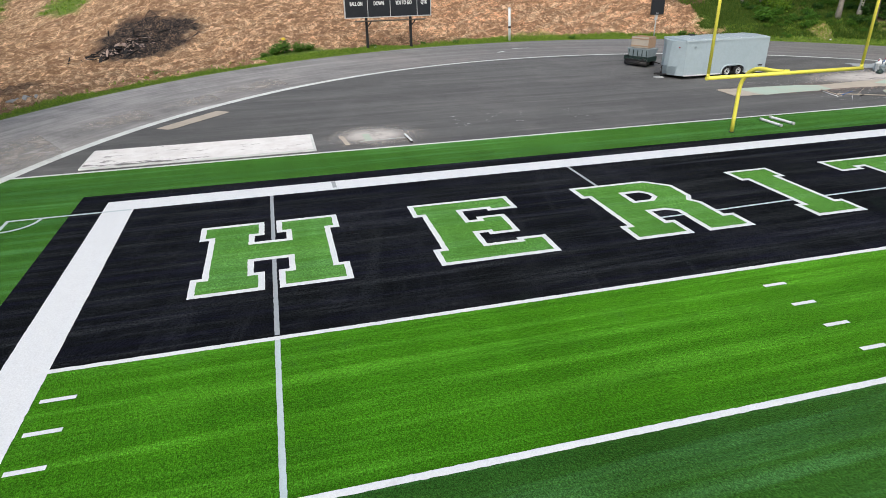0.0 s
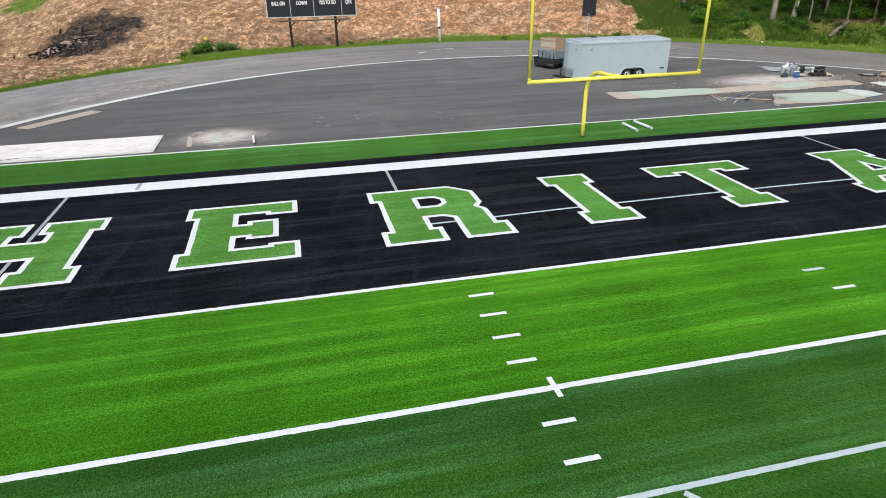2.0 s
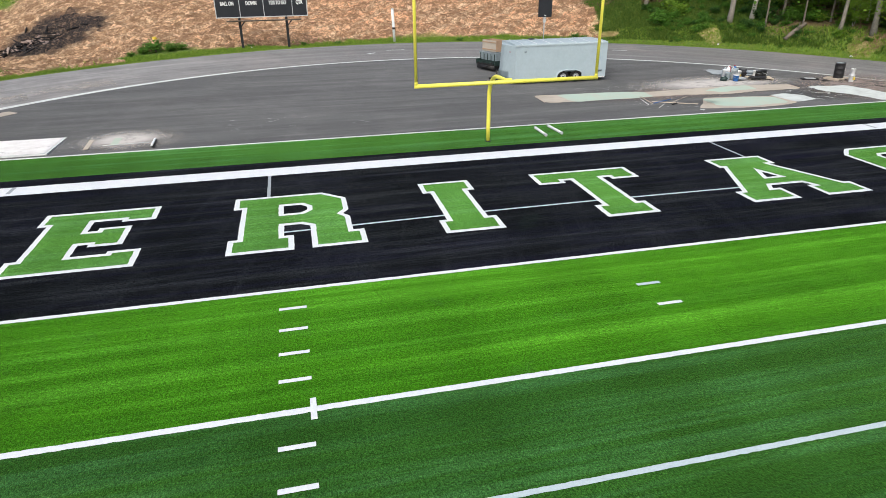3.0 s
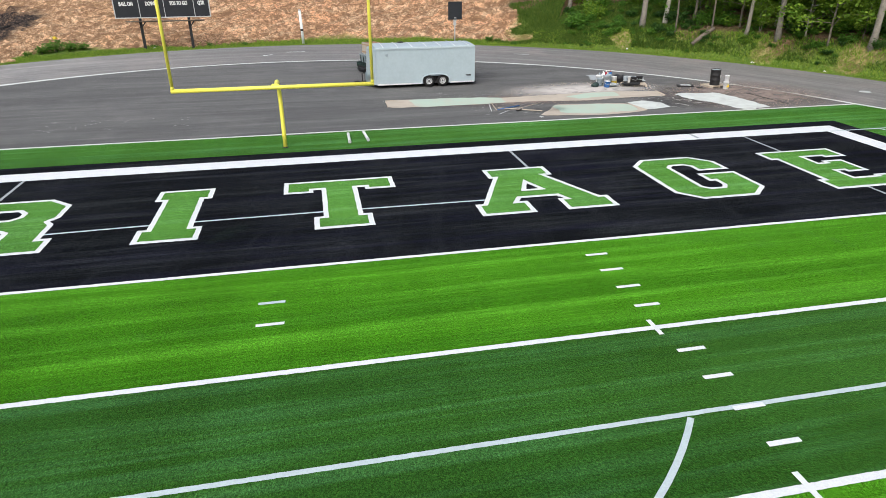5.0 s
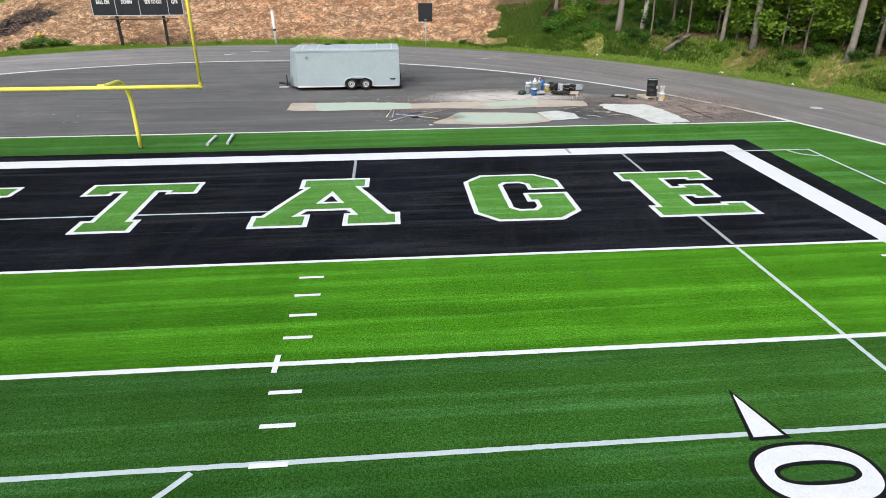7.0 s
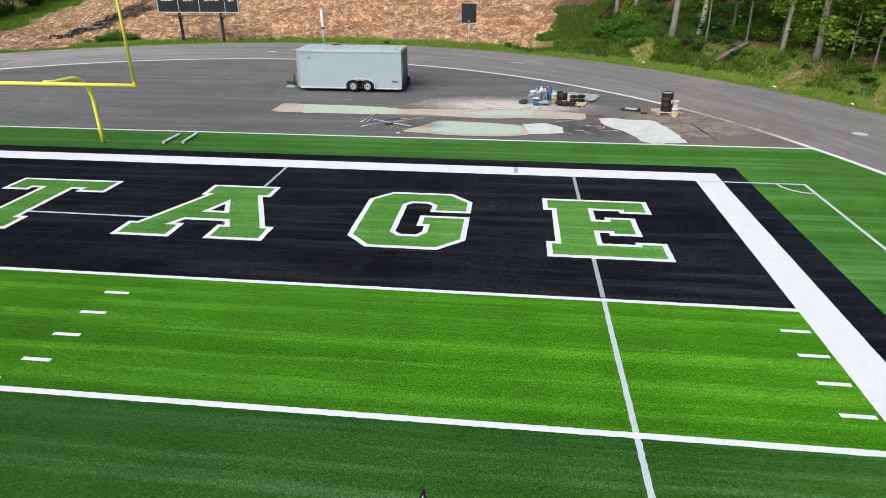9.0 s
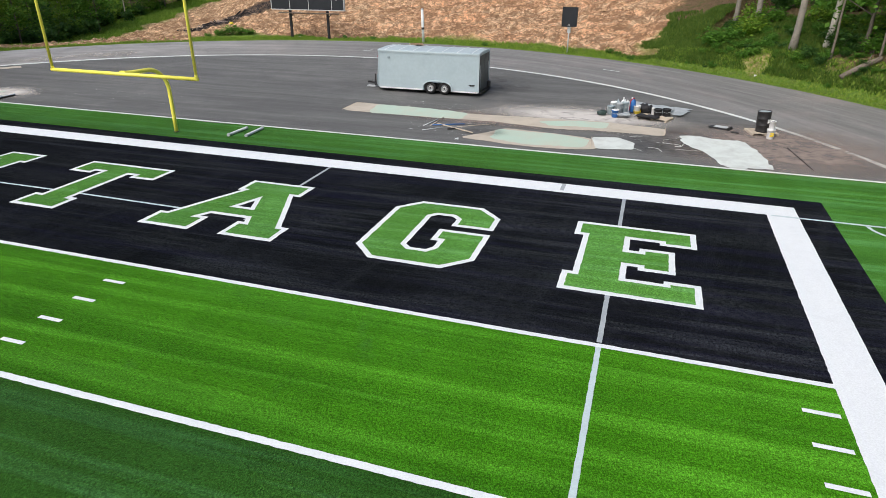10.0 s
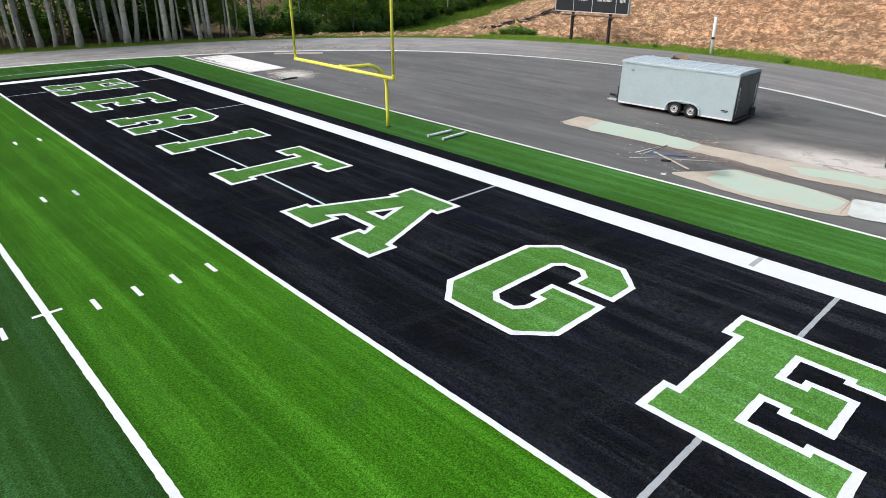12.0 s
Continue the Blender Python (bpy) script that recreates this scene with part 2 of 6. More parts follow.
def foliage(name, c, c2):
    m = Mat(name, rough=0.6, spec=0.3)
    island = m.node("ShaderNodeNewGeometry").outputs["Random Per Island"]
    tree = m.node("ShaderNodeObjectInfo").outputs["Random"]
    base = m.mix(island, c, c2)
    base = m.mix(m.mul(tree, 0.5), base, m.mix(1.0, base, (1.2, 1.06, 0.85), "MULTIPLY"))
    m.color(base)
    m.b.inputs["Subsurface Weight"].default_value = 0.0
    tr = m.node("ShaderNodeBsdfTranslucent")
    m.put(tr.inputs["Color"], base)
    mixed = m.node("ShaderNodeMixShader", Fac=0.5)
    m.t.links.new(m.b.outputs[0], mixed.inputs[1])
    m.t.links.new(tr.outputs[0], mixed.inputs[2])
    m.t.links.new(mixed.outputs[0], m.t.nodes["Material Output"].inputs["Surface"])
    return m.m


LEAF = foliage("leaf_green", (0.055, 0.165, 0.02), (0.15, 0.32, 0.045))
LEAF_YELLOW = foliage("leaf_yellow_green", (0.095, 0.225, 0.024), (0.24, 0.38, 0.045))
LEAF_DARK = foliage("leaf_dark_green", (0.035, 0.10, 0.025), (0.08, 0.18, 0.035))
GRASS = foliage("verge_grass", (0.13, 0.29, 0.03), (0.33, 0.45, 0.08))
BANK_GRASS = foliage("bank_grass", (0.055, 0.145, 0.022), (0.17, 0.25, 0.045))


def ground_material():
    """Grass, bare clay, leaf litter and burnt soil, each where its share says."""
    m = Mat("ground_soil", rough=0.95, spec=0.15)

    def share(name):
        n = m.t.nodes.new("ShaderNodeAttribute")
        n.attribute_name = name
        return n.outputs["Fac"]

    fine = m.noise(7.0, 7, 0.75)
    mid = m.noise(1.1, 6, 0.7, distort=0.5)
    big = m.noise(0.16, 5, 0.6, distort=0.6)
    grass = m.mix(m.ramp(fine, 0.3, 0.7), (0.09, 0.19, 0.025), (0.23, 0.33, 0.06))
    grass = m.mix(m.mul(m.ramp(mid, 0.48, 0.7), 0.5), grass, (0.15, 0.13, 0.055))
    lumps = m.noise(2.6, 6, 0.8, distort=0.3)
    side = m.node("ShaderNodeSeparateXYZ", Vector=m.co).outputs["X"]
    swell = m.noise(0.45, 4, 0.6, stretch=(0.5, 1.4, 1.0), turn=0.2, distort=0.5)
    flecks = m.noise(5.0, 5, 0.8)
    tracks = m.along(0.52, 0.10, 1.25, 1.0, 5, 0.7, 0.6)
    scrape = m.along(0.05, 0.14, 1.1, 1.0, 5, 0.72, 0.8, 7.0)
    wet = m.along(0.40, 0.09, 0.30, 1.0, 5, 0.62, 0.8, 3.0)
    warp = m.node("ShaderNodeVectorMath", Vector=m.co)
    m.put(warp.inputs[1], m.node("ShaderNodeTexNoise", Vector=m.co, Scale=1.6, Detail=3.0).outputs["Color"])
    cracks = m.node("ShaderNodeTexVoronoi", Vector=warp.outputs[0], Scale=1.15, Detail=2.0, Roughness=0.6).outputs["Distance"]
    crumbs = m.node("ShaderNodeTexVoronoi", Vector=warp.outputs[0], Scale=2.8, Detail=1.0).outputs["Distance"]
    clay = m.mix(m.ramp(side, -4.0, 24.0), (0.88, 0.61, 0.36), (0.90, 0.515, 0.295))
    clay = m.mix(m.mul(m.ramp(big, 0.45, 0.6), 0.5), clay, (0.88, 0.56, 0.34))
    clay = m.mix(m.mul(m.ramp(wet, 0.47, 0.56), 0.6), clay, (0.50, 0.31, 0.185))
    # dark swells, ruts and scrapes: brown soil plus relief shade painted into the colour
    clay = m.mix(m.mul(m.ramp(swell, 0.50, 0.60), 0.3), clay, (0.46, 0.27, 0.155))
    rut = m.mul(m.ramp(tracks, 0.535, 0.585), m.ramp(side, 24.0, 10.0))
    clay = m.mix(m.mul(rut, 0.75), clay, (0.34, 0.205, 0.12))
    clay = m.mix(m.mul(m.ramp(tracks, 0.50, 0.42), 0.65), clay, (0.98, 0.76, 0.51))
    clay = m.mix(m.mul(m.ramp(scrape, 0.545, 0.585), 0.6), clay, (0.34, 0.19, 0.11))
    clay = m.mix(m.mul(m.ramp(scrape, 0.48, 0.41), 0.5), clay, (0.94, 0.67, 0.43))
    # dark gaps and lumps: moist clay, and shade between clods painted in
    clay = m.mix(m.mul(m.mul(m.ramp(cracks, 0.56, 0.74), m.ramp(mid, 0.46, 0.55)), 0.7), clay, (0.20, 0.11, 0.062))
    clay = m.mix(m.mul(m.mul(m.ramp(crumbs, 0.55, 0.72), m.ramp(lumps, 0.46, 0.54)), 0.75), clay, (0.27, 0.155, 0.088))
    clay = m.mix(m.mul(m.ramp(lumps, 0.58, 0.64), 0.3), clay, (0.24, 0.135, 0.075))
    clay = m.mix(m.mul(m.ramp(flecks, 0.60, 0.66), 0.3), clay, (0.90, 0.68, 0.46))
    litter = m.mix(m.ramp(fine, 0.3, 0.7), (0.10, 0.062, 0.036), (0.29, 0.19, 0.115))
    litter = m.mix(m.mul(m.ramp(mid, 0.45, 0.65), 0.6), litter, (0.06, 0.11, 0.022))
    burnt = m.mix(m.ramp(fine, 0.45, 0.62), (0.020, 0.018, 0.019), (0.12, 0.095, 0.08))
    burnt = m.mix(m.mul(m.ramp(lumps, 0.52, 0.6), 0.85), burnt, (0.26, 0.18, 0.125))
    base = m.mix(share("litter"), grass, litter)
    base = m.mix(share("clay"), base, clay)
    base = m.mix(share("burnt"), base, burnt)
    m.color(base)
    return m.bump(m.mul(m.mul(mid, 2.0), m.mul(m.mul(fine, 0.5), m.mul(lumps, 1.2), "ADD"), "ADD"), 0.8, 0.4).m


SOIL = ground_material()

# ---------------------------------------------------------------- building helpers


def mesh_of(bm, name, mat):
    me = bpy.data.meshes.new(name)
    bm.normal_update()
    bm.to_mesh(me)
    bm.free()
    for mt in mat if isinstance(mat, (list, tuple)) else [mat]:
        me.materials.append(mt)
    return me


def part(name, bm, mat, parent=None, label="", at=None, smooth=False):
    """Links a bmesh as one mesh object, under its parent."""
    me = bm if isinstance(bm, bpy.types.Mesh) else mesh_of(bm, name, mat)
    if smooth:
        me.polygons.foreach_set("use_smooth", [True] * len(me.polygons))
    ob = new(name, me)
    if at is not None:
        ob.matrix_basis = at
    if parent is not None:
        ob.parent = parent
    if label:
        tagged(ob, label)
    return ob


def thing(name, x, y, z, turn=0.0, **tags):
    ob = new(name)
    ob.empty_display_size = 0.2
    ob.matrix_basis = pose(x, y, z, 0, 0, turn)
    return tagged(ob, **tags)


def sheet(points, z=0.0, holes=()):
    """A flat polygon, with holes, as a bmesh."""
    from mathutils.geometry import tessellate_polygon
    loops = [[Vector((x, y, z)) for x, y in loop] for loop in (points, *holes)]
    bm = bmesh.new()
    flat = [bm.verts.new(v) for loop in loops for v in loop]
    for tri in tessellate_polygon(loops):
        try:
            f = bm.faces.new([flat[i] for i in tri])
        except ValueError:
            continue
    bmesh.ops.recalc_face_normals(bm, faces=bm.faces)
    bm.normal_update()
    if sum(f.normal.z for f in bm.faces) < 0:
        bmesh.ops.reverse_faces(bm, faces=bm.faces)
    return bm


def rect(x0, y0, x1, y1, z):
    return sheet([(x0, y0), (x1, y0), (x1, y1), (x0, y1)], z)


def ragged(loop, amp=0.008, gap=0.11, seed=0.0):
    """The loop with more corners and slightly uneven edges, as inlaid turf has."""
    out = []
    for i, a in enumerate(loop):
        p, q = Vector(a), Vector(loop[(i + 1) % len(loop)])
        n = max(1, int((q - p).length / gap))
        nrm = Vector((p.y - q.y, q.x - p.x)).normalized()
        for k in range(n):
            c = p.lerp(q, k / n)
            w = noise.noise(Vector((c.x * 9.3 + seed, c.y * 9.3, seed))) + 0.3 * noise.noise(Vector((c.x * 1.1, c.y * 1.1 + seed, 3)))
            out.append(tuple(c + nrm * amp * w * (0.6 if k == 0 else 1.6)))
    return out


def strip(x0, y0, x1, y1, z, amp=0.009):
    """A painted line with uneven edges."""
    return sheet(ragged([(x0, y0), (x1, y0), (x1, y1), (x0, y1)], amp), z)


def box(sx, sy, sz, at=(0, 0, 0), bevel=0.0, bm=None, turn=None):
    """A box centred on at, with rounded edges, added to bm."""
    bm = bm or bmesh.new()
    b2 = bmesh.new()
    bmesh.ops.create_cube(b2, size=1.0)
    bmesh.ops.scale(b2, vec=(sx, sy, sz), verts=b2.verts)
    if bevel:
        bmesh.ops.bevel(b2, geom=b2.edges[:], offset=bevel, segments=2, affect="EDGES", profile=0.6)
    bmesh.ops.transform(b2, matrix=Matrix.Translation(at) @ (turn or Matrix()), verts=b2.verts)
    return join(bm, b2)


def join(bm, other):
    me = bpy.data.meshes.new("tmp")
    other.to_mesh(me)
    other.free()
    bm.from_mesh(me)
    bpy.data.meshes.remove(me)
    return bm


def tube(path, radii, sides=12, bm=None, caps=True):
    """A round bar that follows a path of points."""
    bm = bm or bmesh.new()
    pts = [Vector(p) for p in path]
    if not isinstance(radii, (list, tuple)):
        radii = [radii] * len(pts)
    rings, side = [], None
    for i, p in enumerate(pts):
        d = (pts[min(i + 1, len(pts) - 1)] - pts[max(i - 1, 0)]).normalized()
        if side is None:
            side = d.orthogonal().normalized()
        side = (side - d * side.dot(d)).normalized()
        up = d.cross(side)
        rings.append([bm.verts.new(p + radii[i] * (math.cos(a) * side + math.sin(a) * up))
                      for a in (2 * math.pi * k / sides for k in range(sides))])
    for a, b in zip(rings, rings[1:]):
        for k in range(sides):
            f = bm.faces.new((a[k], a[(k + 1) % sides], b[(k + 1) % sides], b[k]))
            f.smooth = True
    if caps:
        bm.faces.new(rings[0][::-1])
        bm.faces.new(rings[-1])
    return bm


def lathe(profile, sides=24, bm=None, at=(0, 0, 0)):
    """A turned body from (radius, height) pairs."""
    bm = bm or bmesh.new()
    rings = []
    for r, z in profile:
        rings.append([bm.verts.new((at[0] + r * math.cos(a), at[1] + r * math.sin(a), at[2] + z))
                      for a in (2 * math.pi * k / sides for k in range(sides))])
    for a, b in zip(rings, rings[1:]):
        for k in range(sides):
            f = bm.faces.new((a[k], a[(k + 1) % sides], b[(k + 1) % sides], b[k]))
            f.smooth = True
    bm.faces.new(rings[0][::-1])
    bm.faces.new(rings[-1])
    return bm


# ---------------------------------------------------------------- the lie of the land
CX, CY, R_IN, R_OUT = 24.76, 1.36, 32.4, 40.5      # the running track's bend
TURF_Y = 13.82                                    # far edge of the turf
W, YD = 48.768, 0.9144                            # field's width, one yard


def apron_z(y):
    return 0.018 * max(0.0, y - TURF_Y) + 0.006 * max(0.0, y - 25)


SLOPES = [(-180, 0.6), (0, 0.62), (25, 0.62), (40, 0.60), (52, 0.52), (60, 0.36), (68, 0.26), (78, 0.22), (90, 0.19), (98, 0.14),
          (106, 0.10), (110, 0.072), (114, 0.040), (118, -0.02), (122, -0.068), (126, -0.085), (132, -0.105), (140, -0.10), (150, -0.07), (160, -0.02), (168, 0.0), (400, 0.0)]


def slope_at(deg):
    return float(np.interp(deg, [a for a, _ in SLOPES], [b for _, b in SLOPES]))


def bend(x, y):
    """Distance from the track's axis and the angle round its bend."""
    if y < CY:
        return abs(x - CX), 0.0 if x > CX else 180.0
    return math.hypot(x - CX, y - CY), math.degrees(math.atan2(y - CY, x - CX))


def land_z(x, y, rough=True):
    """Height of the ground outside the track."""
    r, deg = bend(x, y)
    if r < R_OUT:
        return apron_z(y)
    ye = CY + R_OUT * math.sin(radians(deg)) if y > CY else y
    d = r - R_OUT
    s = slope_at(deg)
    rise = max(0.0, d - (0.7 if deg < 62 else 1.5))
    knee, soft = (3.0, 0.5) if deg < 60 else (16.0, 0.75)
    if s < 0:
        knee, soft = 38.0, 0.25
    z = apron_z(ye) - 0.012 * min(d, 4) + s * (rise if rise < knee else knee + soft * (rise - knee))
    if rise < 2:
        z -= s * 0.25 * rise * (2 - rise)
    if r > 72 and deg > 90:
        z += 0.085 * (r - 72) * min(1.0, (deg - 90) / 15)
    if rough:
        v = Vector((x, y, 0))
        k = min(1.0, d / 3.0)
        z += k * (0.10 * noise.noise(v * 0.35) + 0.05 * noise.noise(v * 1.1))
        c = clay_share(x, y)
        if c > 0.02:
            ruts = Vector((x * 0.22 + y * 0.05, y * 1.0 - x * 0.12, 3.0))
            trail = Vector((0.13 * (0.87 * x + 0.5 * y), 1.15 * (0.87 * y - 0.5 * x), 11.0))
            near_left = step(22.0 - x, 0.0, 12.0)
            z += c * near_left * (0.30 * abs(noise.noise(trail)) + 0.22 * noise.noise(trail * 1.9) - 0.08)
            z += c * (0.38 * noise.noise(ruts) + 0.30 * noise.noise(ruts * 2.7) + 0.26 * noise.noise(v * 0.8 + Vector((7, 1, 0))) + 0.30 * abs(noise.noise(v * 1.7)) + 0.20 * abs(noise.noise(v * 3.4 + Vector((0, 5, 0)))) - 0.12)
    return z


def step(v, a, b):
    return max(0.0, min(1.0, (v - a) / (b - a)))


def clay_left(y):
    """Where the bare clay gives way to grass and wood."""
    return float(np.interp(y, (0, 24, 60, 95, 135), (-0.6, -10.2, -26.5, -32.0, -40.0)))


def clay_share(x, y):
    r, deg = bend(x, y)
    d = r - R_OUT
    if d < 0.4 or y < CY:
        return 0.0
    v = Vector((x, y, 0))
    wob = 2.0 * noise.noise(v * 0.22) + 0.8 * noise.noise(v * 0.9)
    verge = 2.2 + 0.5 * wob + 2.6 * math.exp(-((x - 5.5) / 3.6) ** 2) if deg < 119 else 1.0 + 0.4 * wob
    right = step(45.0 + 0.10 * (y - 41) + 1.0 * wob - x, -0.5, 0.8)
    left = step(x - clay_left(y) - 1.2 * wob, -1.5, 1.0)
    far = 1.0 - step(r + 4 * wob, 128, 134)
    patch = step(((x + 21) / 4.5) ** 2 + ((y - 91) / 5.0) ** 2 + 0.5 * wob, 0.5, 1.2)
    return max(step(d, verge, verge + 0.7) * right * left * far * patch, 0.42 * bare_share(x, y) if deg < 60 else 0.0)


def burnt_share(x, y):
    """A wide burnt place on the clay, and a small dark one near the verge."""
    n = noise.noise(Vector((x, y, 5)) * 0.4) + 0.6 * noise.noise(Vector((x, y, 9)) * 1.3)
    a = 1.0 - step(((x + 7.8 + 0.2 * (y - 62.8)) / 5.9) ** 2 + ((y - 62.8) / 11.5) ** 2 + 0.45 * n, 0.6, 1.1)
    b = 1.0 - step(((x + 14.2) / 2.3) ** 2 + ((y - 41) / 5.0) ** 2 + 0.6 * n, 0.4, 1.2)
    return max(a, 0.75 * b)


def bare_share(x, y):
    """Bare brown earth on the grassy bank."""
    n = 0.7 * noise.noise(Vector((x, y, 12)) * 1.1) + 0.5 * noise.noise(Vector((x, y, 14)) * 2.0)
    return max(1.0 - step(((x - a) / ra) ** 2 + ((y - b) / rb) ** 2 + n, 0.5, 1.1)
               for a, b, ra, rb in ((51.2, 35.3, 0.9, 1.5), (59.0, 27.0, 1.5, 1.2), (62.1, 22.3, 1.7, 1.4)))


def litter_share(x, y):
    r, deg = bend(x, y)
    d = r - R_OUT
    n = noise.noise(Vector((x, y, 2)) * 0.3) + 0.6 * noise.noise(Vector((x, y, 4)) * 1.1)
    if deg < 70:
        return step(d + 2.2 * n, 2.4, 4.6) if deg < 47 else step(d + 2.2 * n, 5.5, 8.5)
    if deg > 140:
        return step(d + 1.0 * n, 2.0, 3.5)
    return step(clay_left(y) - 7 - x + 2 * n, 0, 3)


def axis_lines(near, far_only=False):
    """Ways out from the track's axis: along both straights and round the bend."""
    out = [((CX, y), (1.0, 0.0)) for y in (-600, -200, -90, -60, -40, -30, -20, -14, -10, -6, -3)]
    n = int(180 / near)
    out += [((CX, CY), (math.cos(math.pi * i / n), math.sin(math.pi * i / n))) for i in range(n + 1)]
    out += [((CX, y), (-1.0, 0.0)) for y in (-3, -6, -10, -14, -20, -30, -40, -60, -90, -200, -600)]
    return out


def fan(lines, radii, height, lower=0.0):
    verts = [(b[0] + n[0] * r, b[1] + n[1] * r) for b, n in lines for r in radii]
    co = [(x, y, height(x, y) - lower) for x, y in verts]
    k = len(radii)
    faces = [(i * k + j, i * k + j + 1, (i + 1) * k + j + 1, (i + 1) * k + j) for i in range(len(lines) - 1) for j in range(k - 1)]
    me = bpy.data.meshes.new("fan")
    me.from_pydata(co, [], faces)
    me.update()
    return me


radii, r = [0.0, 15.0, 30.0, 39.8], 40.3
while r < 700:
    radii.append(r)
    r += 0.20 if r < 74 else 0.20 + (r - 74) * 0.035
land = fan(axis_lines(0.24), radii, lambda x, y: apron_z(y) - 0.08 if bend(x, y)[0] < 40.4 else land_z(x, y))
for key, share in (("clay", clay_share), ("burnt", burnt_share), ("litter", litter_share)):
    at = land.attributes.new(key, "FLOAT", "POINT")
    at.data.foreach_set("value", [share(v.co.x, v.co.y) if 40 < bend(v.co.x, v.co.y)[0] < 140 else 0.0 for v in land.vertices])
land.materials.append(SOIL)
land.polygons.foreach_set("use_smooth", [True] * len(land.polygons))
tagged(new("ground", land), "grass verge, bare orange clay bank and woodland floor round a track", "ground", kind="structure")

ring = [0.0, 8, 14, 17, 20, 23, 26, 29, 31, 32.4, 34, 36, 38, 39.4, 40.4]
apron = fan(axis_lines(1.5), ring, lambda x, y: apron_z(y) - 0.02)
apron.materials.append(ASPHALT)
tagged(new("pavement", apron), "dark asphalt apron behind the end zone, streaked and stained", "asphalt", kind="structure")
lane = fan(axis_lines(0.75), [32.5, 34, 36, 38, 39.5, 40.2, R_OUT + 0.1], lambda x, y: apron_z(y) - 0.012)
lane.materials.append(TRACK)
tagged(new("running_track", lane), "worn grey asphalt running track round the field", "running track", kind="structure")
curb = fan(axis_lines(0.75), [R_IN - 0.14, R_IN + 0.14], lambda x, y: apron_z(y) - 0.006)
for v in curb.vertices:     # the line is wider and smeared at its far end
    r, deg = bend(v.co.x, v.co.y)
    if r > R_IN and deg > 100:
        k = 0.02 * noise.noise(Vector((deg, 0, 0)) * 0.6) + 0.20 * step(deg, 100, 128)
        v.co.x += k * math.cos(radians(deg))
        v.co.y += k * math.sin(radians(deg))
curb.materials.append(CURB)
tagged(new("track_line", curb), "dusty white line along the inside of the track", "track line", kind="structure")

# ---------------------------------------------------------------- the turf field
def inside_bend(y):
    return math.sqrt(max(0.0, (R_IN - 0.14) ** 2 - max(0.0, y - CY) ** 2))


ys = [-92, -60, -30, -15, -8, -4] + [CY + (TURF_Y - CY) * i / 14 for i in range(15)]
outline = [(CX + inside_bend(y), y) for y in ys] + [(CX - inside_bend(y), y) for y in reversed(ys)]
field = tagged(new("turf_field", mesh_of(sheet(outline, 0.0), "turf_field", GREEN_EDGE)),
               "artificial turf football field with green bands and painted lines", "sports field", kind="structure")
EDGE_X = inside_bend(TURF_Y)
curb_bm = box(2 * EDGE_X, 0.10, 0.05, (CX, TURF_Y + 0.05, -0.005), 0.008)
tagged(new("turf_edge_curb", mesh_of(curb_bm, "turf_edge_curb", CURB)), "narrow white concrete kerb along the turf", "kerb", kind="structure")

for i in range(16):
    y1 = -i * 5 * YD
    part("turf_panel", rect(0, y1 - 5 * YD, W, y1, 0.004), GREEN_DARK if i % 2 else GREEN_BRIGHT, field,
         "dark green turf band" if i % 2 else "bright green turf band")
BORDER, SURROUND, END = 0.93, 0.9, 9.10
B2 = BORDER + SURROUND
for side in (0, 1):
    x_in, x_mid, x_out = (0.05, -BORDER + 0.05, -B2) if side == 0 else (W - 0.13, W - 0.14 + BORDER, W - 0.1 + B2)
    part("border_stripe", strip(min(x_in, x_mid), -40, max(x_in, x_mid), END, 0.008), WHITE_TURF, field, "wide white sideline")
    part("border_stripe", rect(min(x_mid, x_out), -92, max(x_mid, x_out), END + BORDER, 0.004), BLACK_TURF, field, "black strip outside the sideline")
part("border_stripe", strip(-BORDER + 0.05, END, W - 0.14 + BORDER, END + BORDER, 0.0082), WHITE_TURF, field, "wide white end line")
part("border_stripe", rect(-B2, END + BORDER, W - 0.1 + B2, END + B2 - 0.08, 0.004), BLACK_TURF, field, "black strip outside the end line")

LINE = 0.12
part("goal_line", strip(0, -0.08, W, 0.06, 0.012), WHITE_TURF, field)
for i in range(1, 17):
    part("yard_line", (strip if i < 4 else rect)(0, -i * 5 * YD - LINE / 2 - 0.03, W, -i * 5 * YD + LINE / 2, 0.012), WHITE_TURF, field)
hash_mesh = mesh_of(rect(-0.305, -0.055, 0.305, 0.055, 0), "hash_mark", WHITE_TURF)
cross_mesh = mesh_of(rect(-0.055, -0.3, 0.055, 0.3, 0), "hash_cross", WHITE_TURF)
for i in range(1, 60):
    y = -i * YD
    for x, xs, skew in ((0.48, 0, -0.08), (15.95, 16.256, 0.0), (W - 15.95, W - 16.256, 0.0), (W - 0.53, 0, -0.02)):
        if i % 5:
            part("hash_mark", hash_mesh, None, field, at=pose(x, y + skew, 0.0145))
        elif xs:
            part("hash_mark", cross_mesh, None, field, at=pose(xs, y, 0.0145))
part("hash_mark", hash_mesh, None, field, at=pose(W / 2, -3 * YD, 0.0145))
spot = part("penalty_spot", mesh_of(rect(-0.305, -0.055, 0.305, 0.055, 0), "penalty_spot", GREY_TURF), None, field, "pale grey soccer penalty mark",
            at=pose(W / 2, -2 * YD + 0.05, 0.0145))

S = 0.055
MID = W / 2


def soccer(x0, y0, x1, y1, mat=GREY_TURF, z=0.010):
    part("soccer_line", strip(min(x0, x1) - S, min(y0, y1) - S, max(x0, x1) + S, max(y0, y1) + S, z), mat, field, "thin pale grey soccer line")


